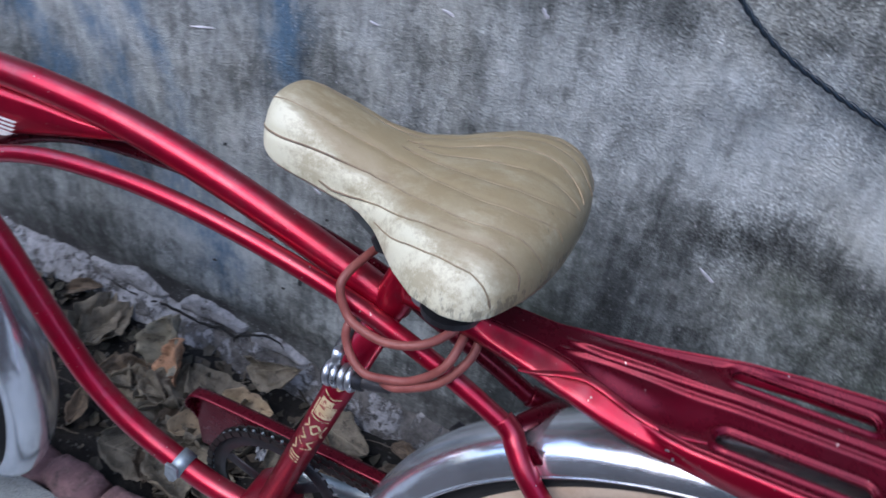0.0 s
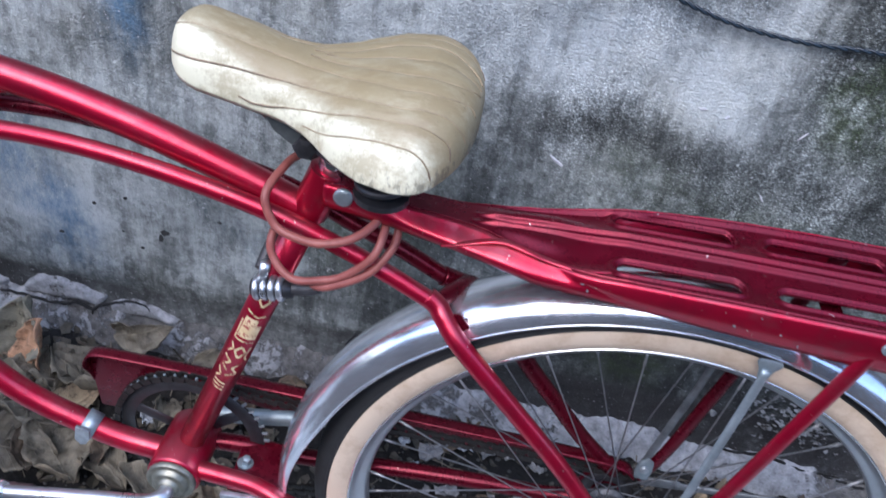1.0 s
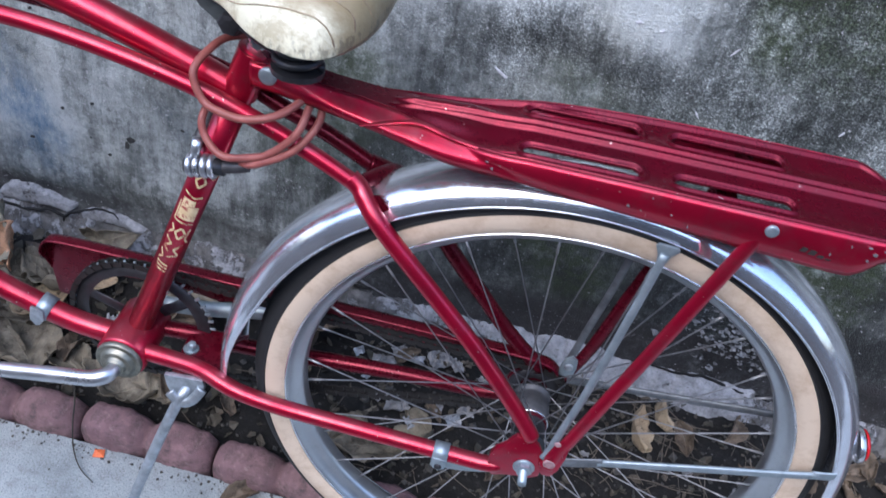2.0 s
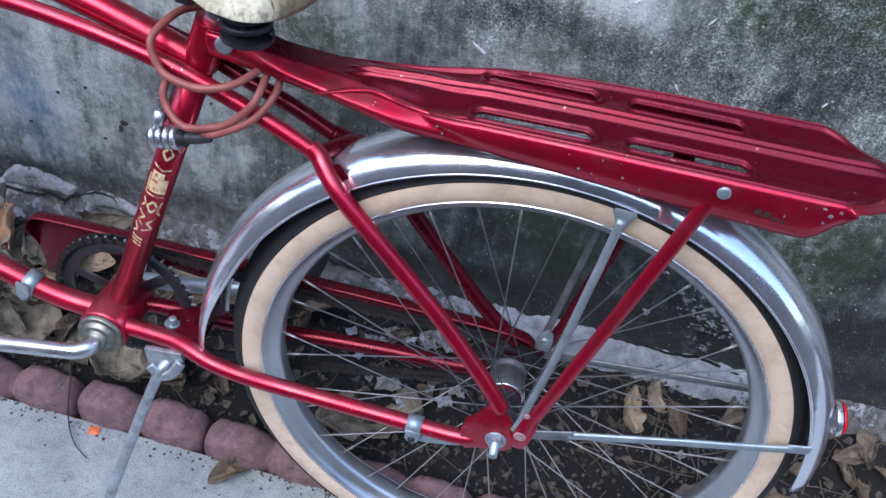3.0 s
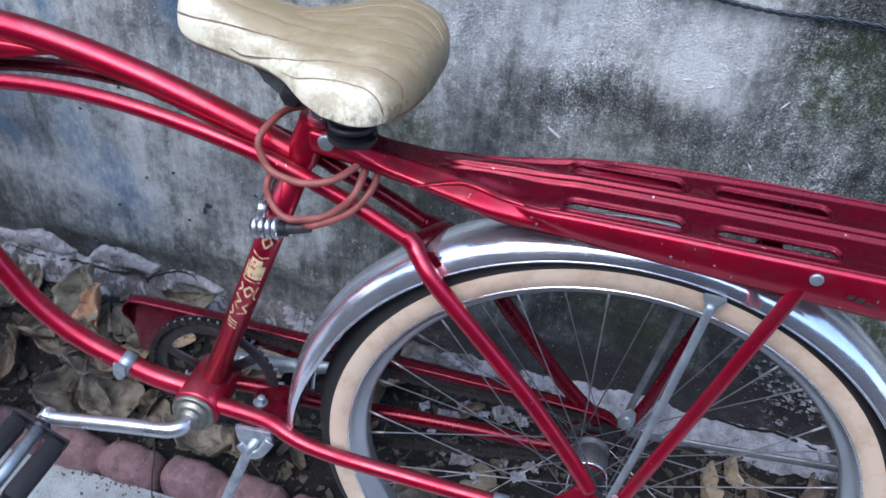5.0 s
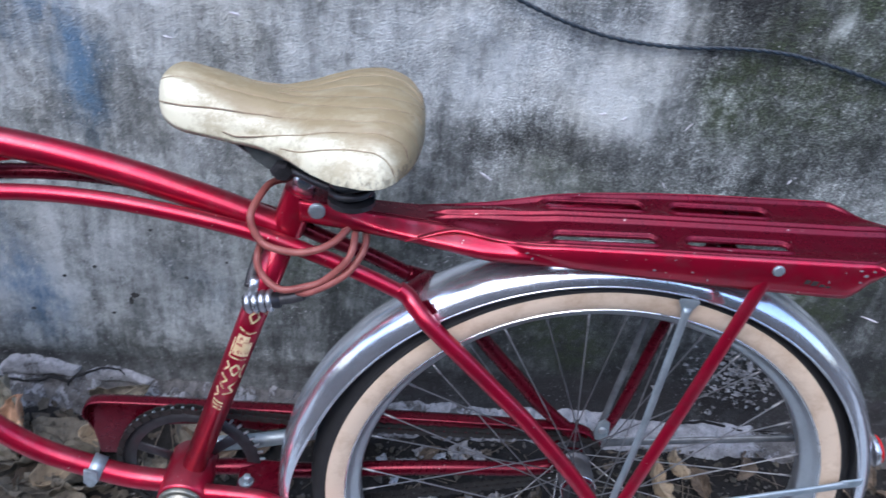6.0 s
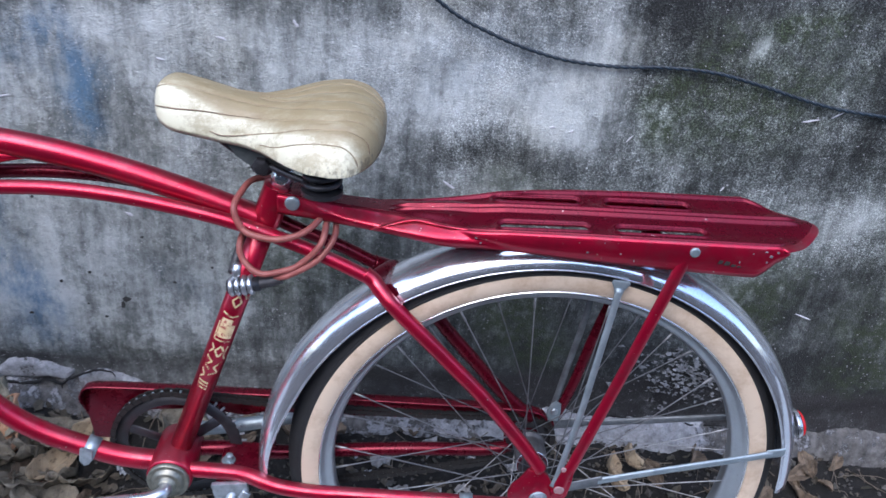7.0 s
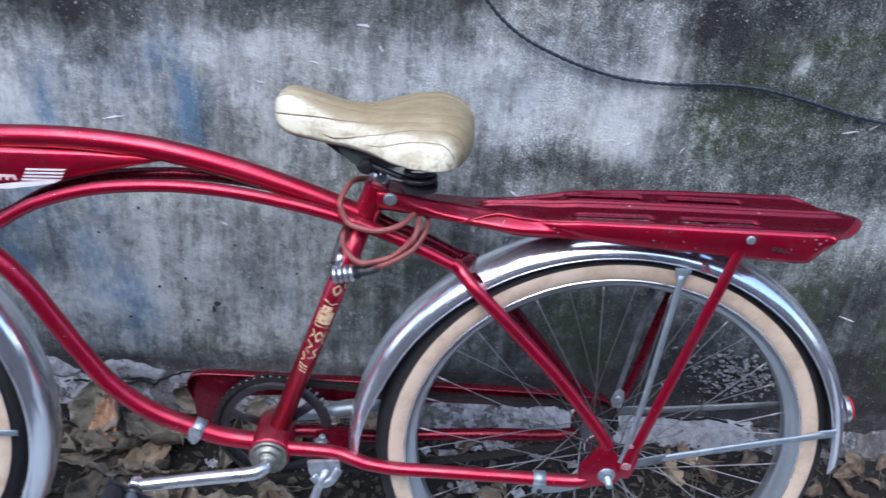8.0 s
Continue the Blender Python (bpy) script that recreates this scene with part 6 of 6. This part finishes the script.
build_frame()
build_wheel("rear_wheel", HUB, "rear wheel with tan-wall tyre and dark hub")
build_wheel("front_wheel", FRONT, "front wheel with tan-wall tyre")
fender("rear_mudguard", (-0.0077, 0, 0.2912), 2, 182, "dulled chrome rear mudguard")
fender("front_mudguard", (-1.073, 0, 0.303), -32, 150, "dulled chrome front mudguard")
for sg in (-1, 1):
    fender_stay(sg)
    build_crank(sg)
build_chainset()
build_rack()
build_saddle()
build_transfer()
build_tank()
build_kickstand()
build_small_parts()
build_fork()


# ---- the lock coiled round the seat tube ----
def build_lock():
    lock = tagged(new("cable_lock"), "terracotta vinyl cable lock coiled round the seat tube", "cable lock")
    lock.matrix_basis = BIKE
    pts = [(-0.318, -0.033, 0.571), (-0.3035, -0.0375, 0.5765), (-0.2748, -0.0345, 0.5945), (-0.2596, -0.0230, 0.6131), (-0.257, -0.010, 0.625), (-0.263, 0.006, 0.638), (-0.288, 0.032, 0.650), (-0.325, 0.032, 0.656), (-0.3455, 0.014, 0.6615),
           (-0.3535, -0.0105, 0.6602), (-0.3590, -0.0330, 0.6490), (-0.3500, -0.0385, 0.6290), (-0.3345, -0.0425, 0.6235), (-0.3136, -0.0425, 0.6215), (-0.2925, -0.0365, 0.6255), (-0.278, -0.0235, 0.6320), (-0.270, -0.002, 0.639), (-0.285, 0.026, 0.638), (-0.325, 0.031, 0.627), (-0.349, 0.012, 0.617),
           (-0.3560, -0.0205, 0.6040), (-0.3518, -0.0290, 0.5875), (-0.3332, -0.0366, 0.5761), (-0.308, -0.0365, 0.5815), (-0.2925, -0.0355, 0.5890), (-0.2725, -0.0345, 0.6110), (-0.2670, -0.0210, 0.6270), (-0.272, 0.005, 0.632), (-0.300, 0.030, 0.626), (-0.345, 0.028, 0.600), (-0.364, 0.010, 0.576), (-0.367, -0.012, 0.564)]
    tube("cable", pts, 0.0034, TERRA, lock, "terracotta vinyl-covered cable", per=12, sides=14)
    tube("tail_sleeve", [(-0.352, 0.010, 0.606), (-0.358, 0.006, 0.592), (-0.3635, -0.004, 0.575), (-0.3655, -0.018, 0.564)], 0.0052, HUBGREY, lock, "black plastic sleeve", sides=14)
    body = tube("lock_body", [(-0.340, -0.031, 0.5595), (-0.330, -0.031, 0.562), (-0.322, -0.032, 0.565), (-0.312, -0.032, 0.569)], 0.0058, HUBGREY, lock, "black plastic sleeve", sides=16)
    for i in range(4):
        c = Vector((-0.366 + 0.0066 * i, -0.031, 0.5545 + 0.0012 * i))
        d = Vector((0.98, 0, 0.18)).normalized()
        ring = [(0.0, 0.0086), (0.0004, 0.0102), (0.0014, 0.0110), (0.0026, 0.0113), (0.0038, 0.0110), (0.0048, 0.0102), (0.0052, 0.0086)]
        v, f = sweep([c + d * a for a, r in ring], lambda u: lerp([k / 6 for k in range(7)], [r for a, r in ring], u), 20)
        mesh_object("dial", v, f, DULLCHROME, body, "chrome number dial")
    tube("core", [(-0.368, -0.031, 0.554), (-0.334, -0.031, 0.5605)], 0.0078, DARK, body)
    tube("shackle_tab", [(-0.3605, -0.032, 0.562), (-0.3570, -0.032, 0.5835)], 0.0044, DULLCHROME, body, "chrome tab", sides=16)
    return lock


build_lock()


# ---- the cable on the wall ----
def build_wire():
    wire = tagged(new("twisted_cable"), "thin twisted dark cable slung across the wall", "cable")
    q = [(-0.38, 1.35), (-0.31, 1.06), (-0.262, 0.93), (-0.225, 0.866), (-0.185, 0.818), (-0.145, 0.788), (-0.10, 0.768), (-0.052, 0.752), (0.004, 0.7405), (0.071, 0.7375), (0.136, 0.742), (0.203, 0.7405), (0.273, 0.7275), (0.344, 0.7115), (0.415, 0.703), (0.55, 0.70), (0.8, 0.72), (1.3, 0.80)]
    line = curve_points([(x, WALL_Y - 0.0085, z) for x, z in q], 40)
    for k in range(2):
        pts, d = [], 0.0
        for i, p in enumerate(line):
            if i:
                d += (p - line[i - 1]).length
            t = (line[min(i + 1, len(line) - 1)] - line[max(i - 1, 0)]).normalized()
            up = Vector((0, 1, 0)).cross(t)
            a = d / 0.023 * 2 * math.pi + k * math.pi
            pts.append(p + up * (0.0012 * math.cos(a)) + Vector((0, 0.0012 * math.sin(a), 0)))
        v, f = sweep(pts, 0.0018, 8)
        mesh_object("strand", v, f, WIRE, wire)
    return wire


build_wire()


# ---- dry leaves and litter ----
def leaf_mesh(name, length, width, curl, fold, seed, mat):
    nx, ny = 26, 14
    verts, faces = [], []
    for i in range(nx + 1):
        u = i / nx
        w = width * (math.sin(math.pi * min(1, u * 0.97 + 0.015) ** 0.85) ** 0.8) + 0.0012
        for j in range(ny + 1):
            v = 2 * j / ny - 1
            edge = 1 + (0.22 * noise.noise(Vector((u * 7, seed * 3.1 + 5 * (v > 0), 0))) + 0.10 * noise.noise(Vector((u * 21, seed * 5.3 + 5 * (v > 0), 0)))) * abs(v)
            x = (u - 0.5) * length + 0.05 * length * v * noise.noise(Vector((u * 3, seed, 4)))
            y = v * w * 0.5 * edge + 0.10 * width * math.sin(u * 3 + seed)
            p = Vector((u * 3.2, v * 1.7, seed * 7.7))
            z = fold * abs(v) ** 1.5 * w + curl * length * (u - 0.45) ** 2 + 0.20 * width * noise.noise(p) + 0.10 * width * noise.noise(p * 2.6) + 0.045 * width * noise.noise(p * 6)
            z += 0.22 * width * max(0, abs(v) - 0.6) * (1 + noise.noise(Vector((u * 5, seed + 3 * (v > 0), 9))))
            z -= 0.0010 if abs(v) < 0.05 else 0
            verts.append((x, y, z))
    for i in range(nx):
        for j in range(ny):
            a = i * (ny + 1) + j
            faces.append((a, a + ny + 1, a + ny + 2, a + 1))
    me = bpy.data.meshes.new(name)
    me.from_pydata(verts, [], faces)
    me.materials.append(mat)
    me.shade_smooth()
    return me


def lay_leaf(me, x, y, z, tilt, roll, turn, label, size=1.0):
    ob = new("dry_leaf", me)
    ob.matrix_basis = pose(x, y, z, tilt, roll, turn) @ Matrix.Scale(size, 4)
    s = ob.modifiers.new("thickness", "SOLIDIFY")
    s.thickness = 0.0006
    return tagged(ob, label, "leaf", "fallen leaves by the wall")


OLIVE = [leaf_mesh("dry_leaf", 0.12, 0.075, 0.9, 0.25, 1, LEAF_OLIVE), leaf_mesh("dry_leaf", 0.10, 0.06, -0.7, 0.3, 2, LEAF_OLIVE), leaf_mesh("dry_leaf", 0.13, 0.09, 0.5, 0.15, 3, LEAF_OLIVE)]
BROWN = [leaf_mesh("dry_leaf", 0.09, 0.045, 0.8, 0.35, 4, LEAF_BROWN), leaf_mesh("dry_leaf", 0.07, 0.03, -0.6, 0.4, 5, LEAF_BROWN), leaf_mesh("dry_leaf", 0.11, 0.06, 0.6, 0.2, 6, LEAF_BROWN)]
ORANGE = leaf_mesh("dry_leaf", 0.075, 0.034, 0.15, 0.2, 7, LEAF_ORANGE)
TAWNY = leaf_mesh("dry_leaf", 0.085, 0.045, 0.9, 0.4, 8, LEAF_TAWNY)
OL, BR = "large curled olive-grey dry leaf on the soil", "curled brown dry leaf on the soil"


def build_leaves():
    rnd = random.Random(11)
    lay_leaf(leaf_mesh("dry_leaf", 0.118, 0.100, 0.25, 0.28, 9, LEAF_PALE), -0.806, 0.258, 0.112, 0, -72, 84, "large upright grey-green dry leaf leaning on the wall", 0.88)
    # the ones that stand out
    for me, x, y, tilt, roll, turn, size, label in (
            (ORANGE, -0.774, 0.232, 0, -74, 66, 1.6, "bright orange-brown dry leaf leaning on others"),
            (OLIVE[0], -0.93, 0.245, 20, 5, 95, 0.8, OL), (OLIVE[1], -0.640, 0.272, 72, -27, 0, 0.9, OL), (TAWNY, -0.650, 0.235, 25, 10, 20, 0.9, "pale tan dry leaf curled on the soil"), (TAWNY, -0.70, 0.19, 15, -10, 50, 1.0, "pale tan dry leaf curled on the soil"), (OLIVE[0], -0.95, 0.235, 30, 10, 120, 0.95, OL),
            (OLIVE[2], -0.73, 0.165, 14, -8, 200, 1.0, OL), (OLIVE[1], -0.635, 0.125, 10, 6, 160, 1.0, OL), (OLIVE[0], -0.545, 0.105, 8, -6, 190, 0.9, OL), 
            (OLIVE[2], -0.165, 0.125, 10, 6, 205, 1.15, OL), (BROWN[2], -0.31, 0.255, 20, 5, 170, 1.0, BR), (TAWNY, 0.205, 0.245, 62, 8, 100, 0.8, "pale tan dry leaf standing in the soil"), (TAWNY, 0.178, 0.222, 40, -10, 105, 0.85, BR),
            (BROWN[1], 0.325, 0.262, 30, 10, 60, 0.9, BR), (BROWN[1], 0.5, 0.245, 25, 10, 20, 0.85, BR), (BROWN[2], 0.30, 0.13, 14, 10, 10, 0.9, BR)):
        lay_leaf(me, x, y, soil_height(x, y) + (0.012 if me is not ORANGE else 0.034) + (0.05 if tilt == 72 else 0.02) * math.sin(radians(tilt)), tilt, roll, turn, label, size)
    for i in range(80):
        x = rnd.uniform(-1.25, -0.45) if i < 40 else rnd.uniform(-0.45, 0.95) if i < 56 else rnd.uniform(0.33, 0.80)
        y = rnd.uniform(0.10, 0.225 if -1.0 < x < -0.6 else 0.285)
        big = i < 40 and rnd.random() < 0.6
        me = rnd.choice(OLIVE if big else BROWN)
        lay_leaf(me, x, y, soil_height(x, y) + 0.010 + (0.016 * rnd.random() if i < 40 else 0), rnd.uniform(-12, 38), rnd.uniform(-25, 25), rnd.uniform(0, 360), OL if big else BR, rnd.uniform(0.6, 1.0) * (1.0 if i < 40 else 0.62))


def joined(name, pieces, mat, label, category):
    verts, faces = [], []
    for v, f in pieces:
        k = len(verts)
        verts += v
        faces += [tuple(a + k for a in q) for q in f]
    return tagged(mesh_object(name, verts, faces, mat, smooth=False), label, category, kind="stuff")


def build_litter():
    rnd = random.Random(5)
    # torn bits of leaf
    bits = []
    for i in range(1200):
        x, y = rnd.uniform(-1.3, 1.0), rnd.uniform(0.085, 0.295)
        z = soil_height(x, y) + rnd.uniform(0.001, 0.009)
        r = rnd.uniform(0.004, 0.015) * (1.25 if x < -0.4 else 0.8)
        m = pose(x, y, z, rnd.uniform(-40, 40), rnd.uniform(-40, 40), rnd.uniform(0, 360))
        n = rnd.randint(5, 7)
        ring = [m @ Vector((r * rnd.uniform(0.55, 1.1) * math.cos(2 * math.pi * k / n), r * rnd.uniform(0.3, 0.8) * math.sin(2 * math.pi * k / n), rnd.uniform(-0.1, 0.25) * r)) for k in range(n)]
        bits.append((ring + [m @ Vector((0, 0, -0.1 * r))], [(k, (k + 1) % n, n) for k in range(n)]))
    joined("leaf_litter", bits, LITTER, "torn bits of dry leaf on the soil", "leaf litter")
    # crumbs and small stones
    crumbs = []
    for i in range(2200):
        x, y = rnd.uniform(-1.3, 1.0), rnd.uniform(0.083, 0.30)
        z = soil_height(x, y)
        r = rnd.uniform(0.0012, 0.0042) if rnd.random() < 0.93 else rnd.uniform(0.004, 0.009)
        m = pose(x, y, z + r * 0.3, rnd.uniform(0, 360), rnd.uniform(0, 360), 0)
        vs = [m @ (Vector(d) * r * rnd.uniform(0.6, 1.25)) for d in ((1, 0, 0), (-1, 0, 0), (0, 1, 0), (0, -1, 0), (0, 0, 1), (0, 0, -1))]
        crumbs.append((vs, [(0, 2, 4), (2, 1, 4), (1, 3, 4), (3, 0, 4), (2, 0, 5), (1, 2, 5), (3, 1, 5), (0, 3, 5)]))
    joined("soil_crumbs", crumbs, CRUMB, "crumbs of soil, grit and plaster", "grit")
    twigs = []
    for i in range(210):
        x, y = rnd.uniform(-0.35, 0.8) if i < 160 else rnd.uniform(0.05, 0.42), rnd.uniform(0.09, 0.28)
        if i < 40:
            x = rnd.uniform(-1.2, -0.4)
        a, ln = rnd.uniform(0, 6.3), rnd.uniform(0.03, 0.12)
        pts = []
        for k in range(6):
            u = k / 5 - 0.5
            px, py = x + ln * u * math.cos(a) + rnd.uniform(-1, 1) * 0.001, y + ln * u * math.sin(a) * 0.6 + rnd.uniform(-1, 1) * 0.001
            pts.append(Vector((px, py, soil_height(px, py) + 0.007 + 0.016 * (0.25 - u * u) * rnd.random())))
        twigs.append(sweep(pts, rnd.uniform(0.00035, 0.0009), 5))
    joined("dry_twigs", twigs, TWIG, "thin dry twigs and grass stalks", "twigs")


def build_scraps():
    rnd = random.Random(8)
    spots = [(-0.13, 0.175, 0.014), (-0.06, 0.20, 0.013), (-0.16, 0.19, 0.018), (-0.60, 0.20, 0.014), (-0.195, 0.235, 0.016), (-0.175, 0.258, 0.013), (-0.150, 0.252, 0.012), (-0.115, 0.262, 0.019), (-0.09, 0.258, 0.014), (-0.215, 0.215, 0.008),
             (-0.19, 0.19, 0.007), (-0.10, 0.20, 0.009), (-0.075, 0.185, 0.012), (-0.045, 0.245, 0.011), (0.02, 0.24, 0.010), (-0.235, 0.245, 0.009), (0.40, 0.235, 0.011), (0.27, 0.20, 0.008), (-0.30, 0.22, 0.009), (0.12, 0.19, 0.007), (0.34, 0.19, 0.007)]
    for k, (x, y, r) in enumerate(spots):
        m, lab = (SCRAP, "crumpled scrap of white plastic") if k % 3 == 0 else (CHIPGREY, "dusty grey flake of plaster")
        n = 9
        verts, faces = [], []
        for i in range(n):
            for j in range(n):
                u, v = i / (n - 1) - 0.5, j / (n - 1) - 0.5
                p = Vector((u, v, 0))
                verts.append((2 * r * u * (1 + 0.3 * noise.noise(p * 3 + Vector((x * 50, 0, 0)))), 1.4 * r * v * (1 + 0.4 * noise.noise(p * 3 + Vector((0, x * 50, 0)))), 0.6 * r * noise.noise(p * 4 + Vector((x * 90, 1, 2)))))
        for i in range(n - 1):
            for j in range(n - 1):
                a = i * n + j
                faces.append((a, a + n, a + n + 1, a + 1))
        ob = mesh_object("scrap", verts, faces, m, smooth=False)
        ob.matrix_basis = pose(x, y, soil_height(x, y) + 0.008, 15, 8, rnd.uniform(0, 180))
        tagged(ob, lab + " on the soil", "scrap")


def build_path_bits():
    ob = mesh_object("petal_scrap", [(-0.008, -0.004, 0.001), (0.007, -0.006, 0.001), (0.008, 0.005, 0.004), (-0.005, 0.006, 0.005), (0, 0, 0.006)], [(0, 1, 4), (1, 2, 4), (2, 3, 4), (3, 0, 4)], LEAF_SCRAP, smooth=False)
    ob.matrix_basis = pose(-0.529, 0.012, 0.0, 0, 0, 20)
    tagged(ob, "small orange scrap on the concrete path", "scrap")
    line = curve_points([(-0.592, 0.075, 0.05), (-0.579, 0.052, 0.047), (-0.570, 0.026, 0.030), (-0.560, 0.005, 0.008), (-0.540, -0.016, 0.004), (-0.515, -0.030, 0.003)], 8)
    v, f = sweep(line, lambda u: 0.0016 - 0.001 * u, 6)
    tagged(mesh_object("dry_stalk", v, f, STALK), "dark dry stalk over the edging and path", "stalk")
    lay_leaf(BROWN[1], -0.325, 0.006, 0.010, 8, 6, 40, "brown dry leaf on the concrete path", 0.9)
    hose = tube("hose", [(0.42, 0.262, 0.055), (0.50, 0.268, 0.058), (0.60, 0.272, 0.060), (0.75, 0.270, 0.062), (1.0, 0.265, 0.062)], 0.009, BLACK, None)
    tagged(hose, "black rubber hose along the foot of the wall", "hose")
    rnd = random.Random(4)
    bits = []
    for i in range(420):
        x = rnd.uniform(-0.74, 0.4)
        y = 0.024 - abs(rnd.gauss(0, 0.012)) if i < 300 else rnd.uniform(-0.35, 0.02)
        r = rnd.uniform(0.0008, 0.003)
        m = pose(x, y, 0.3 * r, rnd.uniform(0, 360), rnd.uniform(0, 360), 0)
        vs = [m @ (Vector(d) * r * rnd.uniform(0.6, 1.25)) for d in ((1, 0, 0), (-1, 0, 0), (0, 1, 0), (0, -1, 0), (0, 0, 1), (0, 0, -1))]
        bits.append((vs, [(0, 2, 4), (2, 1, 4), (1, 3, 4), (3, 0, 4), (2, 0, 5), (1, 2, 5), (3, 1, 5), (0, 3, 5)]))
    joined("path_grit", bits, CRUMB, "dark grit and crumbs along the edging", "grit")


build_leaves()
build_path_bits()
build_litter()
build_scraps()
build_edging()
